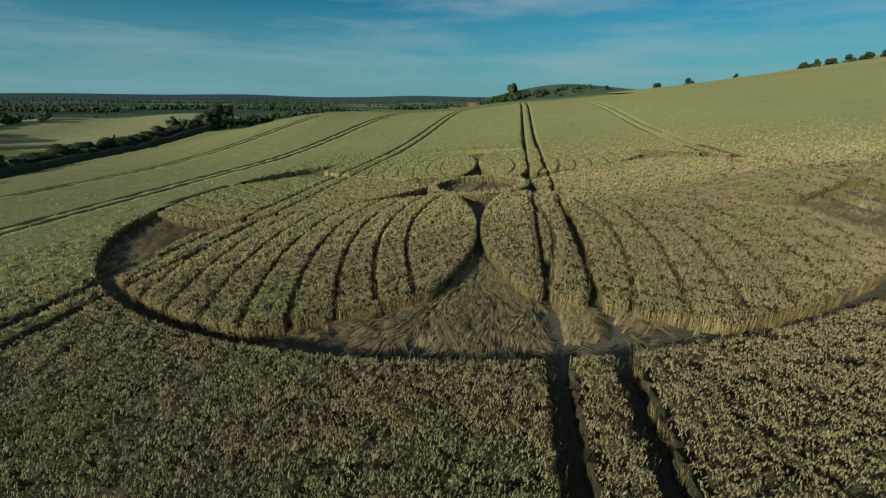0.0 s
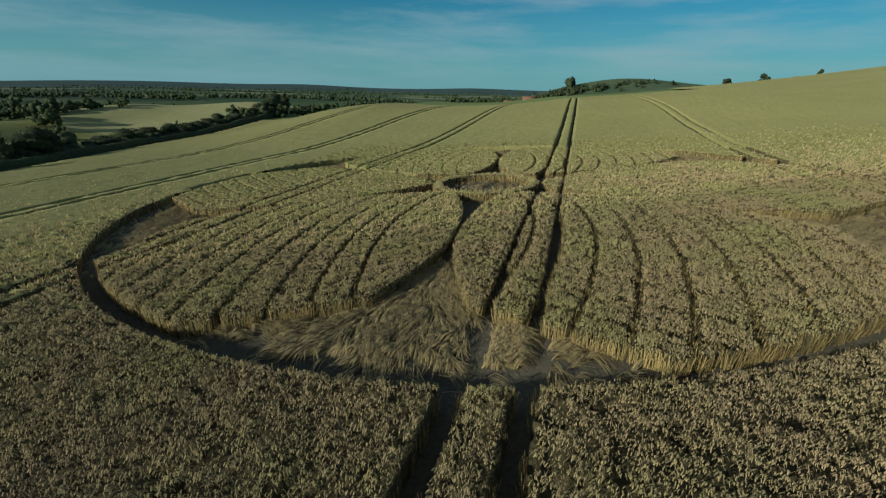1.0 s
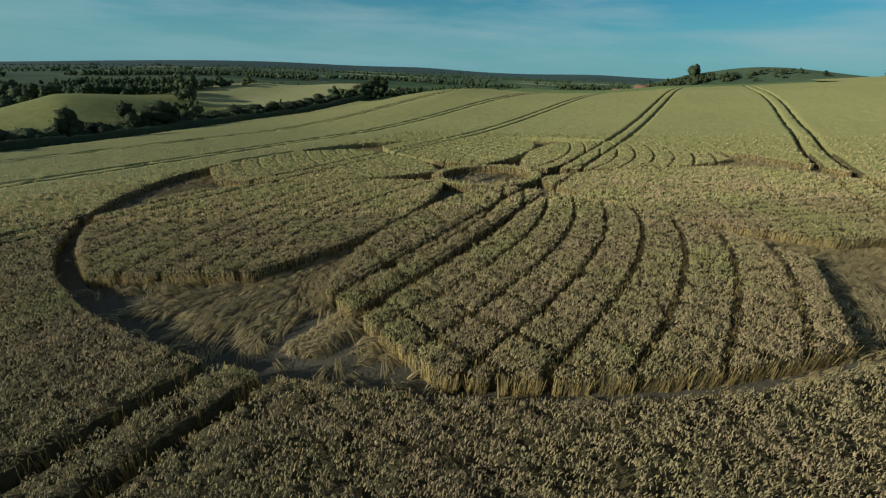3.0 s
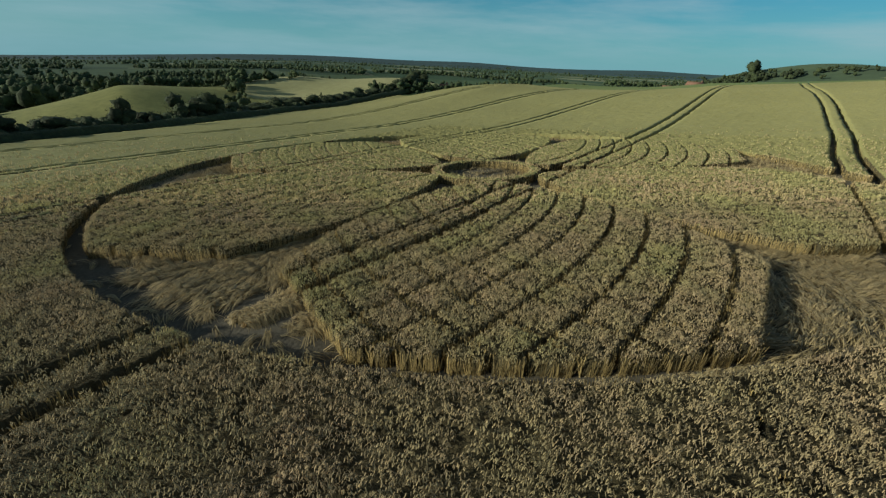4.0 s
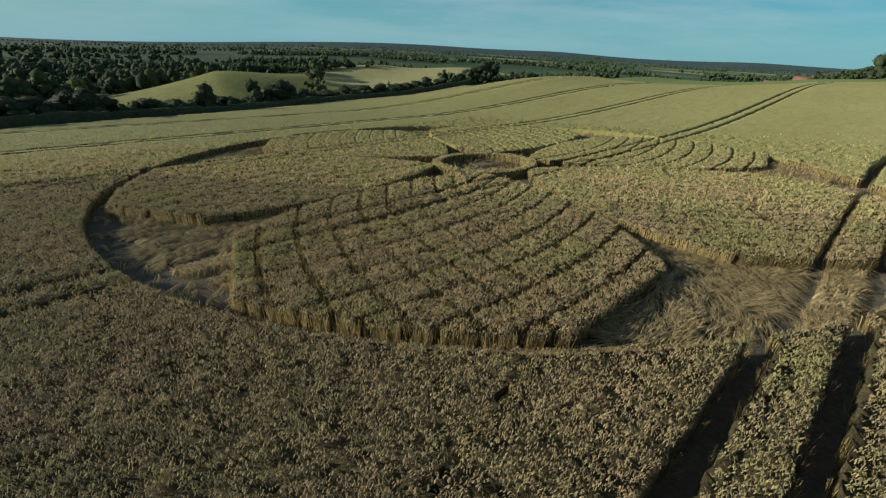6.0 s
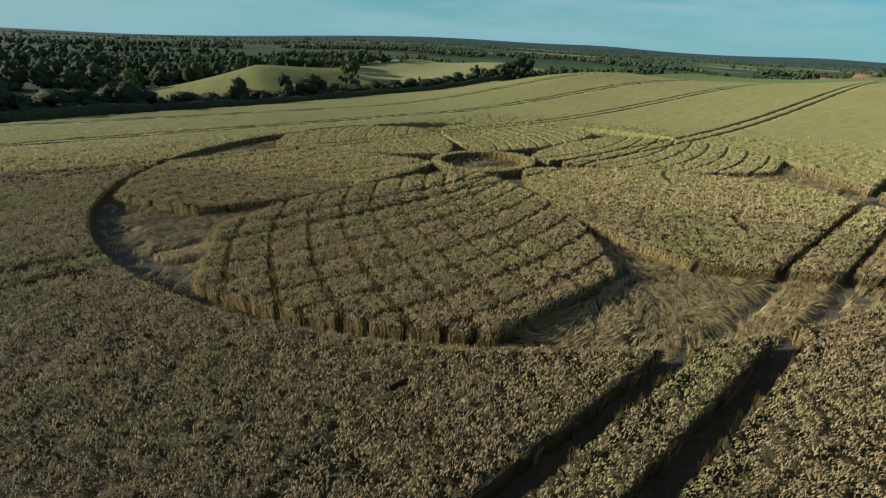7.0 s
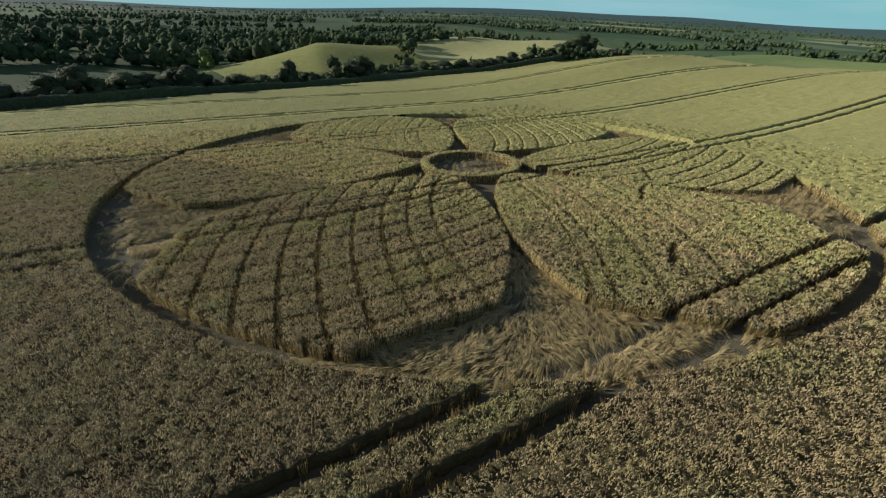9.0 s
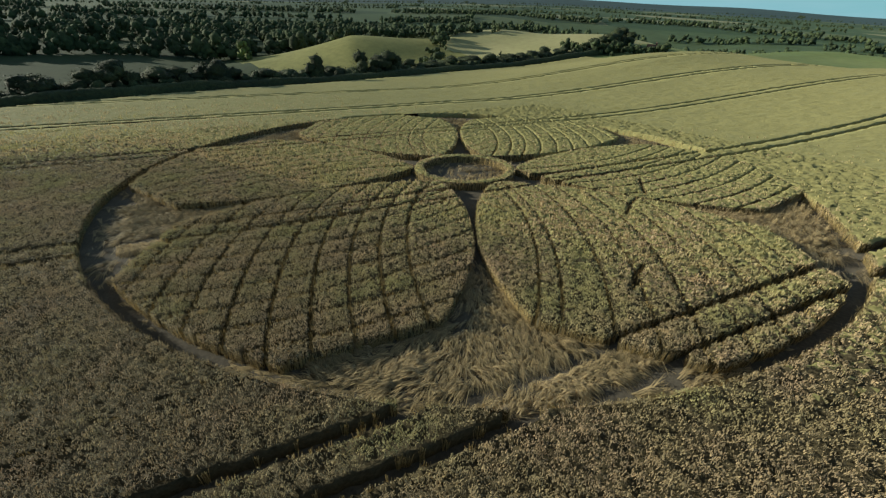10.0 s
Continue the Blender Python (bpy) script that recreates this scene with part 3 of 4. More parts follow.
def field_patch(name, label, lo, hi, y0, y1, sx, sy, wobble, rough, fine=False, rut=0.6):
    us, ys = field_columns(lo, hi, sx, rut), np.arange(y0, y1 + 1e-6, sy)
    U, Y = np.meshgrid(us, ys)
    X = U + tram_mid(Y) - bend(U, Y)
    uc, yc = (U[:-1, :-1] + U[1:, 1:]) / 2, (Y[:-1, :-1] + Y[1:, 1:]) / 2
    xc = uc + tram_mid(yc) - bend(uc, yc)
    r, th = polar(xc, yc)
    keep = (r > r_out(th)) & ~in_rut(xc, yc, rut - 0.02) & (xc > field_edge(yc) + 1.0)
    if fine:
        # one missed drill row
        line = 21.8 - 0.12 * (yc - 12)
        keep &= ~((np.abs(xc - line) < 0.13) & (yc < 15.5) & (yc > 9.5) & (rng.random(xc.shape) < 0.45))
    body, edges = canopy(name, X, Y, keep, CROP, wobble=wobble, rough=rough, joined=True)
    tagged(body, label, "wheat field", kind="stuff")
    if (keep & (yc > lower_bound(xc))).sum() < 50:
        return
    tagged(ears("wheat_ears", X, Y, keep, edges=edges if fine else None), "nodding ripe ears of the wheat field", "wheat ears", kind="stuff")
    if fine:
        r, th = polar(edges[:, 0], edges[:, 1])
        close = (reach(edges[:, 0], edges[:, 1]) < 80) & ((r < r_out(th) + 0.3) | (rng.random(len(r)) < 0.25))
        tagged(stems("wheat_stems", edges[close], per_metre=18), "bare straws along the cut edge of the field", "wheat stems", kind="stuff")


field_patch("wheat_field", "ripe wheat field standing round the crop circle", -36, 46, -8, 76, 0.24, 0.24, 0.3, 0.10, True, RUT)
field_patch("wheat_field", "ripe wheat field running down to the hedge", -125, -36, -60, 176, 0.8, 0.9, 0.3, 0.06)
field_patch("wheat_field", "ripe wheat field rising to the crest", -36, 46, 76, 190, 0.5, 0.7, 0.3, 0.055)
field_patch("wheat_field", "ripe wheat field on the hillside", 46, 300, -60, 260, 1.8, 1.8, 0.3, 0.07)
field_patch("wheat_field", "ripe wheat field below the crop circle", -36, 46, -60, -8, 1.2, 1.3, 0.25, 0.06, rut=RUT)


# ---- lodged straw ----
def lay_straw(name, label, x, y, ang, length, parent=None, lift=0.3):
    """Flattened straws: ribbons bent over in the direction ang."""
    # wisps of nine straws, clear of the wheel ruts
    x, y, ang, length = (np.repeat(v[::9], 9) for v in (x, y, ang, length))
    x, y = x + rng.normal(0, 0.05, len(x)), y + rng.normal(0, 0.05, len(x))
    ang, length = ang + rng.normal(0, 0.13, len(x)), length * rng.uniform(0.75, 1.2, len(x))
    ok = ~in_rut(x, y, 0.85)
    x, y, ang, length = x[ok], y[ok], ang[ok], length[ok]
    n = len(x)
    w, c, s_ = rng.uniform(0.016, 0.036, n), np.cos(ang), np.sin(ang)
    z, lift = ground_z(x, y), rng.uniform(0.02, lift, n)
    co = []
    for f, up, wide in ((0.0, 0.0, 0.6), (0.3, 1.0, 1.0), (0.7, 0.75, 1.0), (1.0, 0.1, 0.4)):
        bend = f * f * 0.12 * np.sin(np.arange(n) * 1.7)
        px, py = x + (c * f - s_ * bend) * length, y + (s_ * f + c * bend) * length
        for sgn in (-1, 1):
            co.append(np.stack([px - sgn * s_ * w * wide / 2, py + sgn * c * w * wide / 2, z + 0.015 + lift * up], 1))
    co = np.stack(co, 1)
    base = np.arange(n)[:, None] * 8
    quads = np.concatenate([base + np.array([[k, k + 1, k + 3, k + 2]]) for k in (0, 2, 4)])
    ob = mesh_object(name, co.reshape(-1, 3), quads=quads, mats=(MAT_STRAW,), parent=parent)
    return tagged(ob, label, "flattened straw", kind="stuff")


for k in range(6):
    # between two petals, from the waist of the gap out to the path
    n = 9800 if k in (0, 1, 4, 5) else 4600
    bare = 29.0 if k == 0 else 28.2
    r = np.sqrt(rng.uniform(17.0 ** 2, 29.8 ** 2, n * 4))
    rel = rng.uniform(-19, 19, n * 4)
    ok = (np.abs(rel) < np.interp(r, GAP[:, 0], GAP[:, 1]) + 0.4) & (rng.random(n * 4) < smooth(17.5, 21.0, r) * (0.1 + 0.9 * (1 - smooth(bare - 0.5, bare + 0.6, r + 0.4 * np.sin(rel)))))
    # straw left out along one side of each gap: dark soil stands for shade
    ok &= (r < 22) | (np.radians(rel + np.interp(r, GAP[:, 0], GAP[:, 1])) * r > 0.4 + 0.35 * np.sin(r * 2.2) + 0.3 * rng.normal(size=n * 4))
    r, rel = r[ok], rel[ok]
    th = np.radians(AXIS + 60 * k + rel)
    x, y = CX + r * np.cos(th), CY + r * np.sin(th)
    flow = th + np.radians(np.clip(rel * 5.5, -80, 80)) + 0.55 * np.sin(x * 0.9 + k) * np.cos(y * 1.1) + 0.45 * np.sin(x * 2.7 + 1.3 * np.sin(y * 1.9)) + rng.normal(0, 0.4, len(r))
    lay_straw("flattened_straw", "combed mat of flattened pale straw between petals", x, y, flow, rng.uniform(0.6, 1.1, len(r)), lift=0.55 if k == 1 else 0.3)
# leaning crop between the wheel ruts where a tramline crosses a gap
for k, lo, hi, n, high in ((0.0, 10.5, 17.5, 5200, 0.32), (21.2, 16.5, 33.0, 5200, 0.32)):
    y = rng.uniform(lo, hi, n)
    x = tram_mid(y) + k + rng.uniform(-0.72, 0.72, n)
    r, th = polar(x, y)
    ok = (r < (28.7 if k == 0 else 30.2)) & ((r > 28.7) | in_gap(r, th)) & (r > 23)
    x, y = x[ok], y[ok]
    lay_straw("leaning_crop", "ragged strip of leaning wheat between the wheel ruts", x, y, 1.2 + 0.8 * np.sin(y * 1.3) + rng.normal(0, 0.5, len(x)), rng.uniform(0.4, 0.8, len(x)), lift=high)
# the swirled middle of the ring
r = 3.95 * np.sqrt(rng.uniform(0.02, 1, 2600))
th = rng.uniform(0, 2 * np.pi, 2600)
keep = rng.random(2600) < 0.25 + 0.75 * smooth(-2.5, 2.5, r * np.cos(th))
r, th = r[keep], th[keep]
lay_straw("flattened_straw", "swirl of flattened straw inside the wheat ring", CX + r * np.cos(th), CY + r * np.sin(th), th + 1.75 + rng.normal(0, 0.25, len(r)), rng.uniform(0.4, 0.8, len(r)))
# thin litter along the trodden path
th = np.radians(np.concatenate([rng.uniform(0, 360, 700), rng.uniform(-56, -12, 2400)]))
r = rng.uniform(R_LOBE, R_OUT, len(th))
lay_straw("flattened_straw", "thin straw litter trodden into the circular path", CX + r * np.cos(th), CY + r * np.sin(th), th + 1.57 + rng.normal(0, 0.3, len(th)), rng.uniform(0.3, 0.7, len(th)), lift=0.06)


# ---- hedge and trees ----
def lumps(centres, radii, cards, size, flat=1.0):
    """Leaf cards spread over and inside rounded clumps, with a ragged outline."""
    co = []
    for (px, py, pz), rad in zip(centres, radii):
        n = max(6, int(cards * rad * rad))
        v = rng.normal(size=(n, 3))
        v /= np.linalg.norm(v, axis=1)[:, None]
        v[:, 2] *= flat
        p = np.array([px, py, pz]) + v * rad * rng.uniform(0.68, 1.14, n)[:, None]
        a = rng.normal(size=(n, 3))
        a /= np.linalg.norm(a, axis=1)[:, None]
        b = np.cross(v, a)
        b /= np.linalg.norm(b, axis=1)[:, None] + 1e-9
        a = np.cross(b, v) * 0.7 + v * rng.uniform(-0.5, 0.5, n)[:, None]
        s_ = size * rng.uniform(0.6, 1.4, n)[:, None]
        co.append(np.stack([p - a * s_ * 0.5, p + b * s_ * 0.3, p + a * s_ * 0.6, p - b * s_ * 0.35], 1))
    co = np.concatenate(co)
    return co.reshape(-1, 3), np.arange(len(co) * 4).reshape(-1, 4)


def cores(centres, radii, fill, fine=2):
    """The dense heart of each clump: a rough, dented lump."""
    ball = bmesh.new()
    bmesh.ops.create_icosphere(ball, subdivisions=fine, radius=1.0)
    bv = np.array([v.co[:] for v in ball.verts])
    bf = np.array([[v.index for v in f.verts] for f in ball.faces])
    ball.free()
    n, radii = len(centres), np.asarray(radii)
    dent = 1 + 0.2 * rng.normal(size=(n, len(bv)))
    co = bv[None] * dent[:, :, None] * radii[:, None, None] * fill + np.asarray(centres)[:, None]
    return co.reshape(-1, 3), ((np.arange(n) * len(bv))[:, None, None] + bf[None]).reshape(-1, 3)


def tube(points, radii, sides=6):
    co, quads = [], []
    for i, ((px, py, pz), rad) in enumerate(zip(points, radii)):
        for j in range(sides):
            a = 2 * np.pi * j / sides
            co.append((px + rad * math.cos(a), py + rad * math.sin(a), pz))
        if i:
            for j in range(sides):
                quads.append(((i - 1) * sides + j, (i - 1) * sides + (j + 1) % sides, i * sides + (j + 1) % sides, i * sides + j))
    return co, quads


def tree_kind(height, width, leaf, slim=False):
    """A tree of its own: trunk, limbs and a crown of leaf clumps."""
    base = new("tree")
    co, quads = tube([(0, 0, -0.5), (0.05, 0, height * 0.25), (0.1, 0.1, height * 0.55), (0.1, 0.1, height * 0.85)], [0.05 * height ** 0.8, 0.035 * height ** 0.8, 0.02 * height ** 0.8, 0.02])
    for i in range(6):
        a, z = i * 1.05 + rng.uniform(0, 0.5), height * rng.uniform(0.2, 0.5)
        c2, q2 = tube([(0.05, 0.05, z), (math.cos(a) * width * 0.2, math.sin(a) * width * 0.2, z + height * 0.15), (math.cos(a) * width * 0.36, math.sin(a) * width * 0.36, z + height * 0.26)], [0.10, 0.07, 0.03], 5)
        quads += [tuple(v + len(co) for v in q_) for q_ in q2]
        co += c2
    mesh_object("trunk", co, quads=quads, mats=(MAT_BARK,), parent=base)
    n = 13
    cen, rad = [], []
    for i in range(n):
        f = rng.uniform(0, 1)
        z = height * (0.08 + 0.74 * f)
        reach_ = width * 0.5 * (0.3 if slim else math.sin(math.pi * (0.32 + 0.6 * f))) * rng.uniform(0.35, 0.85)
        a = rng.uniform(0, 6.28)
        cen.append((math.cos(a) * reach_, math.sin(a) * reach_, z))
        rad.append(width * (0.12 if slim else 0.225) * rng.uniform(0.7, 1.2))
    c3, q3 = lumps(cen, rad, 34, 0.46)
    bc, bt = cores(cen, rad, 0.8, 2)
    mesh_object("crown", np.concatenate([c3, bc]), quads=q3, tris=bt + len(c3), mats=(leaf,), parent=base, shade=True)
    return base


# where along the hedge each tree stands, its height and its width
HEDGE_TREES = [(0, 5, 8), (7, 5.2, 7.5), (12, 6.2, 8.4), (20, 5, 9), (24, 4.8, 8), (31, 6.4, 8), (36, 4.5, 7), (43, 4, 9), (49, 3.8, 8), (57, 6.8, 6), (63, 4.2, 7), (72, 7.5, 7.3), (79, 6, 7), (84, 7.3, 8.5), (92, 4.5, 8), (101, 4, 9), (110, 5, 9), (120, 4.5, 9), (128, 5, 8), (135, 7, 2.9), (141, 4.5, 8), (147, 4, 9), (155, 4, 8), (163, 5, 8), (172, 4, 8), (182, 6, 2.5), (193, 5.5, 9), (203, 6.5, 10), (212, 7.5, 11), (222, 7, 11)]
KINDS = {}
for i, (ty_, h, w) in enumerate(HEDGE_TREES):
    key = (i % 5, w < 0.5 * h)
    scale_h = h / 8.0
    if key not in KINDS:
        KINDS[key] = tree_kind(8.0, 4.2 if key[1] else 9.0, MAT_LEAF, key[1])
        ob = KINDS[key]
        first = True
    else:
        first = False
    tx_ = float(field_edge(ty_)) - 9.0 - (i % 3)
    m = pose(tx_, ty_, float(ground_z(tx_, ty_)), 0, 0, 40 * i) @ Matrix.Diagonal((1.15 * w / (4.2 if key[1] else 9.0), 1.3 * w / (4.2 if key[1] else 9.0), scale_h, 1))
    if first:
        ob.matrix_basis = m
    else:
        ob = copy_thing(KINDS[key], m)
        ob.matrix_basis = m
    tagged(ob, "dark leafy hedgerow tree beside the wheat field" if not key[1] else "slim upright hedgerow tree beside the field", "tree", group="hedgerow trees")

# the low hedge along the field's lower edge: a clipped body with leafy tufts
ys_ = np.arange(-45, 205, 0.8)
ring_ = [(-1.5, -0.2), (-1.55, 1.0), (-1.0, 1.9), (0.0, 2.2), (1.0, 1.9), (1.5, 1.0), (1.5, -0.2)]
hx = field_edge(ys_) - 3.2
hz = ground_z(hx, ys_)
wave = 0.07 * np.sin(ys_ * 0.31) + 0.06 * np.sin(ys_ * 0.083)
co = np.stack([np.stack([hx + ox + rng.normal(0, 0.1, len(ys_)), ys_ + rng.normal(0, 0.15, len(ys_)), hz + oz * (1 + wave * (oz > 0)) + rng.normal(0, 0.09, len(ys_))], 1) for ox, oz in ring_], 1)
k_ = len(ring_)
idx_ = np.arange(len(ys_) * k_).reshape(len(ys_), k_)
hq = np.stack([idx_[:-1, :-1].ravel(), idx_[:-1, 1:].ravel(), idx_[1:, 1:].ravel(), idx_[1:, :-1].ravel()], 1)
hedge = tagged(new("hedge"), "low dark clipped hedge along the wheat's lower edge", "hedge")
mesh_object("hedge_body", co.reshape(-1, 3), quads=hq, mats=(MAT_LEAF,), parent=hedge)
cen = [(float(x_), float(v), float(z_) + 1.2) for x_, v, z_ in zip(hx[::2], ys_[::2], hz[::2])]
c3, q3 = lumps(cen, rng.uniform(0.95, 1.35, len(cen)), 40, 0.32)
tagged(mesh_object("foliage", c3, quads=q3, mats=(MAT_LEAF,), parent=hedge), "ragged dark leaves", kind="stuff")
cen = [(float(field_edge(v)) - 8.0 + rng.uniform(-2, 2), v, float(ground_z(field_edge(v) - 8.0, v)) + rng.uniform(0.4, 2.2)) for v in np.arange(-45, 215, 1.2)]
rad = rng.uniform(0.9, 2.0, len(cen))
c3, q3 = lumps(cen, rad, 18, 0.5)
bc, bt = cores(cen, rad, 0.85)
tagged(mesh_object("scrub", np.concatenate([c3, bc]), quads=q3, tris=bt + len(c3), mats=(MAT_LEAF,), shade=True), "dark bramble scrub behind the field hedge", "scrub", kind="stuff")


# far woods, hedgerows and copses of the valley
def far_wood(name, label, pts, heights, leaf, near=True):
    """Trees too far off to count: each a heap of leafy lumps."""
    cen, rad = [], []
    for (px, py), h in zip(pts, heights):
        z = float(ground_z(px, py))
        stretch, turn = rng.uniform(0.8, 1.5), rng.uniform(0, 3.14)
        cen.append((px, py, z + h * 0.42))
        rad.append(h * rng.uniform(0.30, 0.38))
        for i in range(6 if near else 2):
            a, f = rng.uniform(0, 6.28), rng.uniform(0.12, 0.80)
            out = h * 0.42 * math.sin(math.pi * (0.3 + 0.55 * f)) * rng.uniform(0.5, 1.0)
            ox, oy = math.cos(a) * out * stretch, math.sin(a) * out / stretch
            cen.append((px + ox * math.cos(turn) - oy * math.sin(turn), py + ox * math.sin(turn) + oy * math.cos(turn), z + h * f))
            rad.append(h * rng.uniform(0.15, 0.27))
    cen, rad = np.array(cen), np.array(rad)
    bc, bt = cores(cen, rad, 0.82 if near else 0.9, 1)
    count = 15.0 if near else 5.0
    ragged = [lumps([ce], [ra], count / (ra * ra), ra * (0.5 if near else 0.6)) for ce, ra in zip(cen, rad)]
    off, allc, allq = len(bc), [bc], []
    for c4, q4 in ragged:
        allc.append(c4)
        allq.append(q4 + off)
        off += len(c4)
    ob = mesh_object(name, np.concatenate(allc), quads=np.concatenate(allq), tris=bt, mats=(leaf,), shade=True)
    return tagged(ob, label, "woodland", kind="stuff")


def along(a, b, gap, jitter):
    n = max(2, int(math.dist(a, b) / gap))
    t = np.linspace(0, 1, n)
    return [(a[0] + (b[0] - a[0]) * v + rng.normal(0, jitter), a[1] + (b[1] - a[1]) * v + rng.normal(0, jitter)) for v in t]


rows_near = []
for a, b, gap, jit in (
        ((-250, -75), (-250, 26), 3.6, 3.0), ((-250, 26), (-231, 52), 3.4, 2.5), ((-233, 54), (-258, 98), 3.6, 4.0),
        ((-256, 98), (-262, 195), 4.0, 5.0), ((-262, 195), (-236, 190), 2.6, 3.0), ((-236, 196), (-150, 282), 2.6, 4.0), ((-212, 168), (-222, 190), 3.0, 2.0),
        ((-330, -40), (-350, 260), 4.6, 14.0), ((-385, -60), (-410, 300), 5.2, 18.0), ((-440, 0), (-400, 330), 6.0, 20.0), ((-280, 40), (-300, 200), 5.0, 8.0), ((-300, 195), (-215, 310), 5.0, 8.0), ((-112, 178), (-84, 214), 3.2, 2.5),
        ((-160, 296), (60, 318), 4.4, 4.0), ((-200, 330), (70, 360), 5.5, 8.0), ((-322, -70), (-318, 60), 6.0, 3.0),
        ((-318, 60), (-420, 100), 6.0, 4.0), ((-209, 112), (-178, 190), 3.2, 2.5), ((-138, 124), (-160, 138), 3.4, 2.0), ((-168, 150), (-196, 172), 3.4, 2.0), ((-205, 146), (-214, 165), 3.4, 3.0)):
    rows_near += along(a, b, gap * 0.85, jit)
far_wood("woodland", "dense dark hedgerow trees round the valley fields", rows_near, [(4.5 + 6.5 * rng.uniform(0, 1) ** 1.3) * (1.3 if p[0] < -225 or p[1] < 30 else 0.7) for p in rows_near], MAT_WOOD_LEAF_LIT)
pts = []
for d in (390, 510, 670, 880, 1150, 1500, 1950, 2500):
    # field boundaries that run across the valley, with breaks, and woods thickening some of them
    a = -112.0
    while a < 3:
        width, lean = rng.uniform(5, 17), rng.uniform(-0.10, 0.10)
        a0, a1 = math.radians(a), math.radians(a + width)
        p0 = (d * math.sin(a0), d * math.cos(a0))
        p1 = (d * (1 + lean) * math.sin(a1), d * (1 + lean) * math.cos(a1))
        thick = rng.choice([2, 3, 4, 6] if d < 1000 else [1, 2, 3])
        for i in range(thick):
            f = 1 + 0.018 * i
            pts += along((p0[0] * f, p0[1] * f), (p1[0] * f, p1[1] * f), (4.6 + d / 300) if d < 1000 else (6.0 + d / 220), 1.0 + d / 300)
        if rng.random() < 0.6:
            pts += along(p1, (p1[0] * 1.16, p1[1] * 1.16), 4.5 + d / 200, 1.0 + d / 400)
        a += width + rng.choice([0.3, 1.5, 5.0])
pts = [p for p in pts if not (p[0] > -40 and p[1] < 700)]
far_wood("woodland", "distant hedgerows and woods across the valley", pts, [rng.uniform(5.5, 11.0) if math.hypot(*p) < 1050 else rng.uniform(5.0, 9.0) for p in pts], MAT_WOOD_LEAF_LIT, near=False)
hill = [(52 + rng.normal(0, 34), 421 + rng.normal(0, 8)) for i in range(110)] + along((-40, 416), (112, 422), 5, 3)
far_wood("woodland", "dark wood on the hill behind the crest", hill, rng.uniform(3.8, 5.8, len(hill)), MAT_LEAF, near=False)
far_wood("woodland", "lone tall clump of trees on the far hill", [(59, 440), (61, 441), (60, 443)], [12.5, 11.5, 10.0], MAT_LEAF)

willow = tree_kind(8.0, 6.5, MAT_LIGHT_LEAF)
willow.matrix_basis = pose(-216, 64, float(ground_z(-216, 64)), 0, 0, 30) @ Matrix.Diagonal((1.35, 1.35, 1.3, 1))
tagged(willow, "pale yellow-green leafy tree at the foot of the pasture", "tree")

# bushes and a row of trees along the skyline of the hillside
for i, (px, py, h, w) in enumerate([(112, 250, 7, 9), (131, 255, 8, 11), (158, 258, 6, 5), (186, 249, 8, 10), (191, 247, 9, 9), (197, 245, 8, 12), (205, 244, 9, 11), (211, 240, 8, 12), (218, 238, 10, 12), (224, 234, 10, 13), (231, 231, 11, 13), (239, 228, 11, 14), (247, 224, 12, 14)]):
    z = float(ground_z(px, py))
    ob = copy_thing(KINDS[(i % 5, False)], pose(px, py, z, 0, 0, 70 * i))
    ob.matrix_basis = pose(px, py, z, 0, 0, 70 * i) @ Matrix.Diagonal((w / 16.0, w / 16.0, h / 17.0, 1))
    tagged(ob, "dark round tree on the skyline of the hillside", "tree", group="skyline trees")


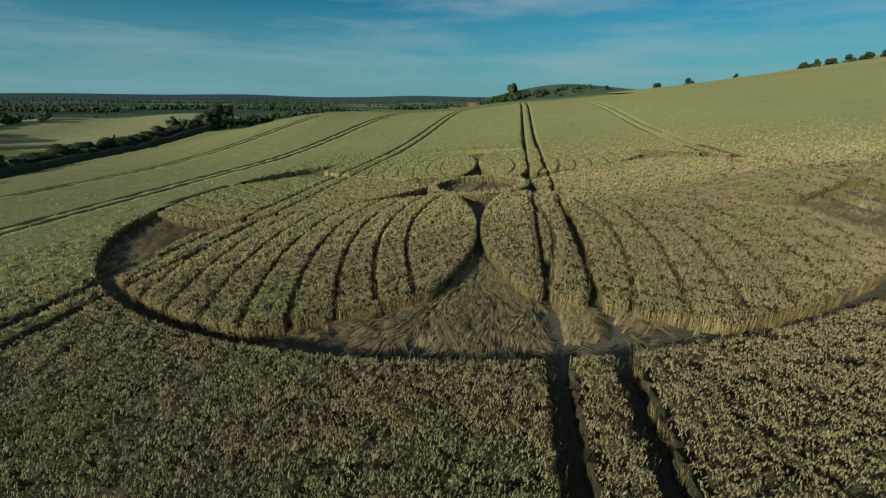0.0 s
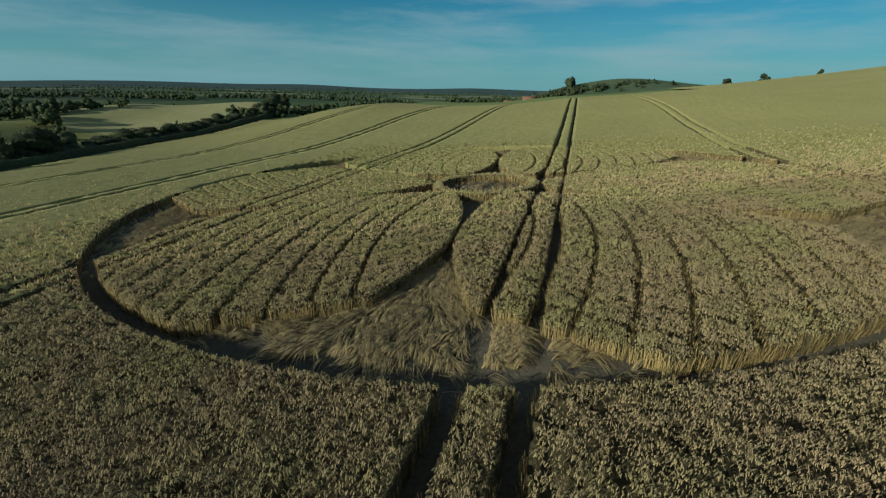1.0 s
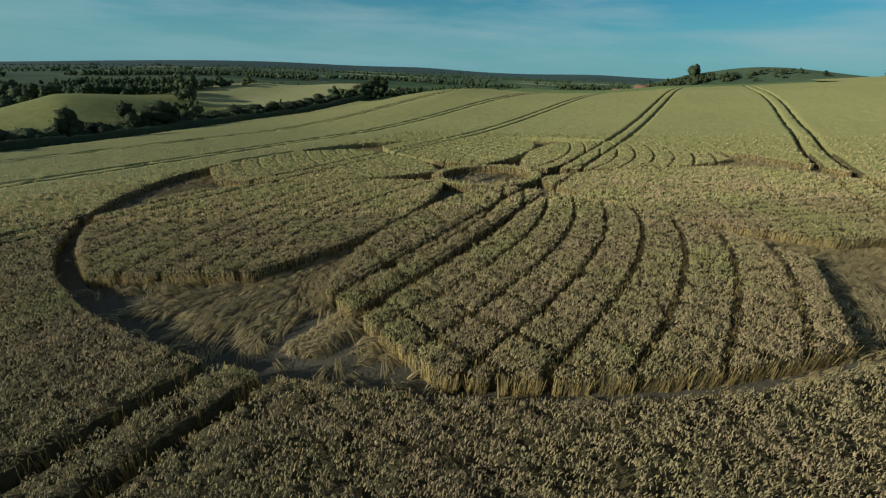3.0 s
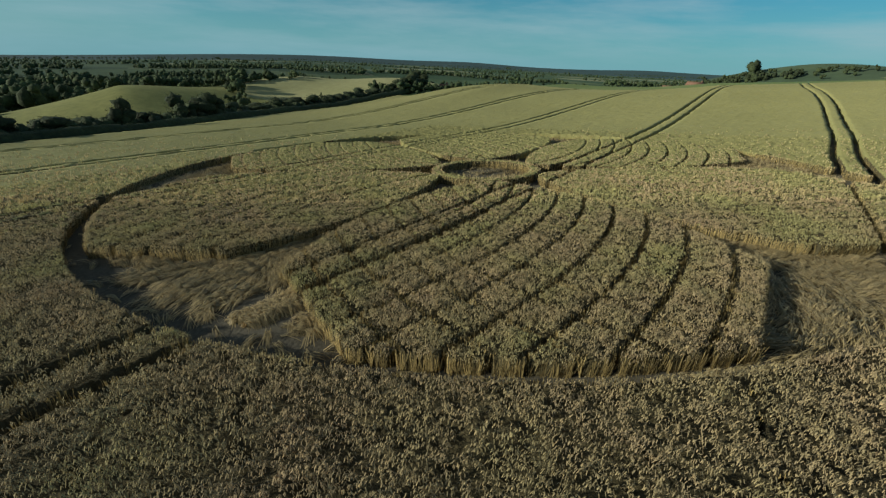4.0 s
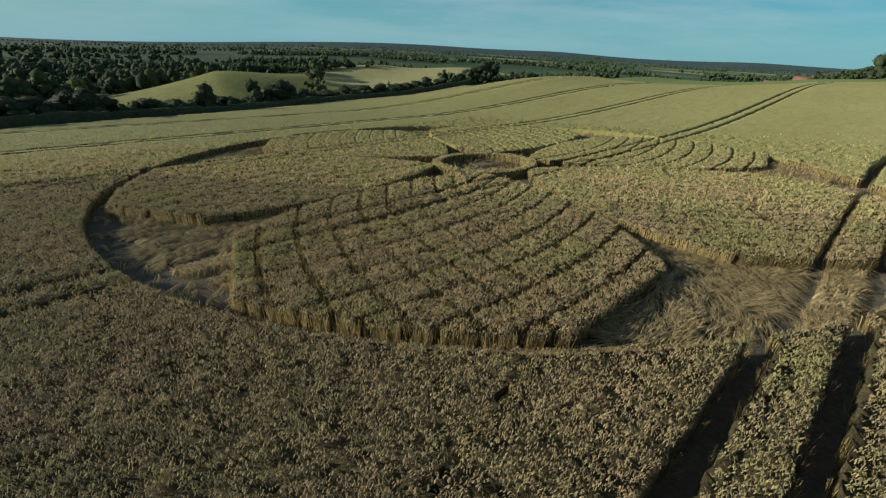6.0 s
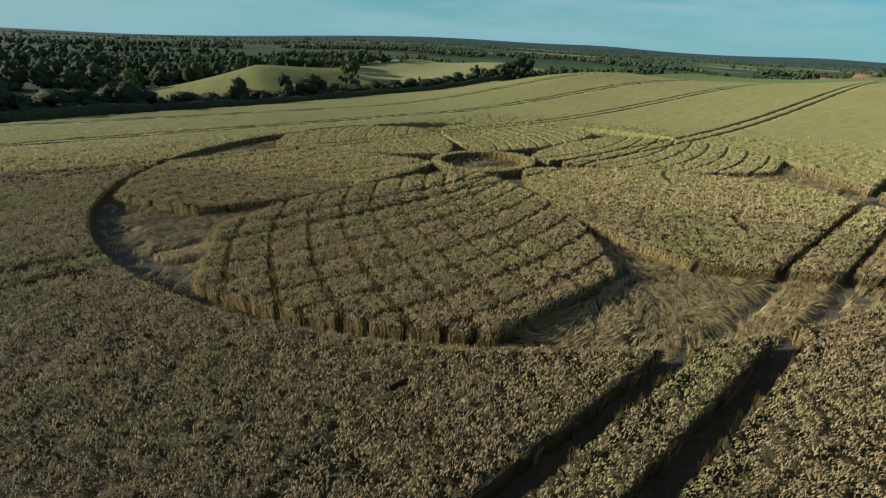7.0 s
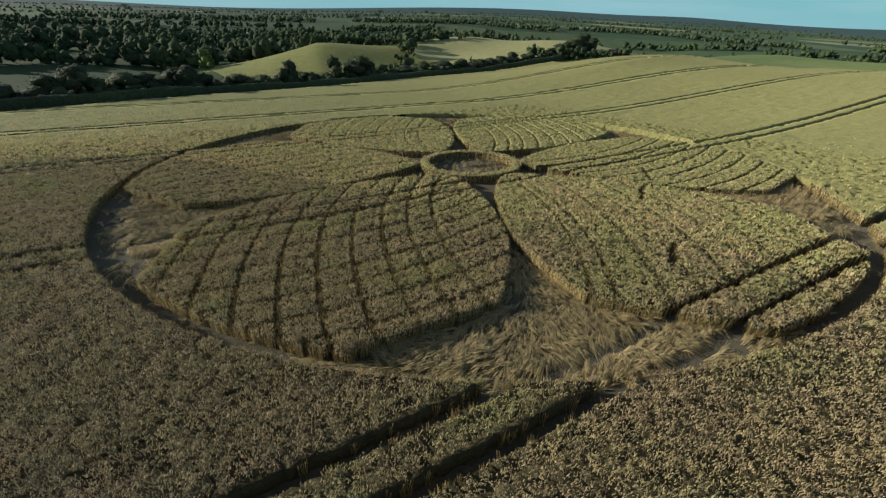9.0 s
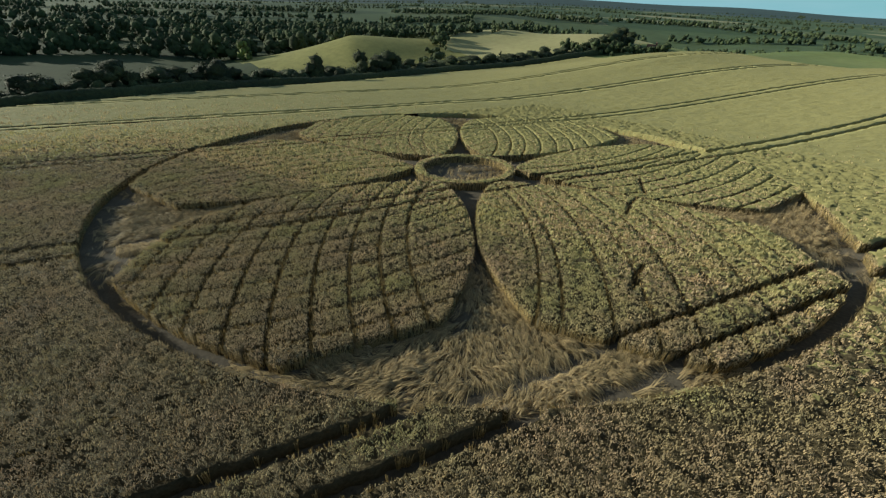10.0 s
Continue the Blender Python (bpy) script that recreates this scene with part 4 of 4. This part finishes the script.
# ---- farm buildings in the distance ----
MAT_LIME = two_scale("limewashed_wall", [(0.3, (0.70, 0.68, 0.62)), (0.7, (0.80, 0.78, 0.72))], 0.3, [(0.3, (0.9, 0.9, 0.88)), (0.7, (1, 1, 1))], 3.0)
MAT_TILE = two_scale("clay_roof", [(0.3, (0.20, 0.11, 0.08)), (0.7, (0.28, 0.16, 0.11))], 0.4, [(0.3, (0.8, 0.8, 0.8)), (0.7, (1.05, 1, 1))], 4.0)
MAT_PANE = two_scale("dark_pane", [(0.3, (0.02, 0.025, 0.03)), (0.7, (0.03, 0.035, 0.04))], 1.0, [(0.3, (1, 1, 1)), (0.7, (1, 1, 1))], 1.0, 0.15, 0.0)


def box(name, x0, x1, y0, y1, z0, z1, mat, parent):
    c = [(x, y, z) for z in (z0, z1) for x, y in ((x0, y0), (x1, y0), (x1, y1), (x0, y1))]
    return mesh_object(name, c, quads=[(3, 2, 1, 0), (4, 5, 6, 7), (0, 1, 5, 4), (1, 2, 6, 5), (2, 3, 7, 6), (3, 0, 4, 7)], mats=(mat,), parent=parent)


def farmhouse(length, depth, eaves):
    base = new("farmhouse")
    box("wall", -length / 2, length / 2, -depth / 2, depth / 2, -2.0, eaves, MAT_LIME, base)
    l2, d2, top = length / 2 + 0.3, depth / 2 + 0.4, eaves + depth * 0.42
    c = [(-l2, -d2, eaves - 0.15), (l2, -d2, eaves - 0.15), (l2, d2, eaves - 0.15), (-l2, d2, eaves - 0.15), (-l2, 0, top), (l2, 0, top)]
    roof = mesh_object("roof", c, quads=[(0, 1, 5, 4), (2, 3, 4, 5), (3, 2, 1, 0)], tris=[(1, 2, 5), (3, 0, 4)], mats=(MAT_TILE,), parent=base)
    box("chimney", l2 - 1.6, l2 - 0.8, -0.4, 0.4, top - 0.8, top + 0.9, MAT_TILE, roof)
    for i in range(3):
        x = -length / 2 + length * (i + 0.5) / 3
        box("window", x - 0.45, x + 0.45, -depth / 2 - 0.04, -depth / 2 + 0.05, eaves - 1.7, eaves - 0.6, MAT_PANE, base)
    return base


house = farmhouse(11, 6.5, 4.6)
house.matrix_basis = pose(6, 398, float(ground_z(6, 398)), 0, 0, 8)
tagged(house, "white farmhouse with a clay roof among far trees", "house", group="farm buildings")
for px, py, turn in ((22, 404, -20),):
    tagged(copy_thing(house, pose(px, py, float(ground_z(px, py)), 0, 0, turn)), "white farmhouse with a clay roof among far trees", "house", group="farm buildings")
shed = farmhouse(4.6, 3.0, 2.1)
shed.name = "shed"
shed.matrix_basis = pose(-99, 226, float(ground_z(-99, 226)) - 0.6, 0, 0, 25)
tagged(shed, "small white field shed with a clay roof", "shed", group="farm buildings")
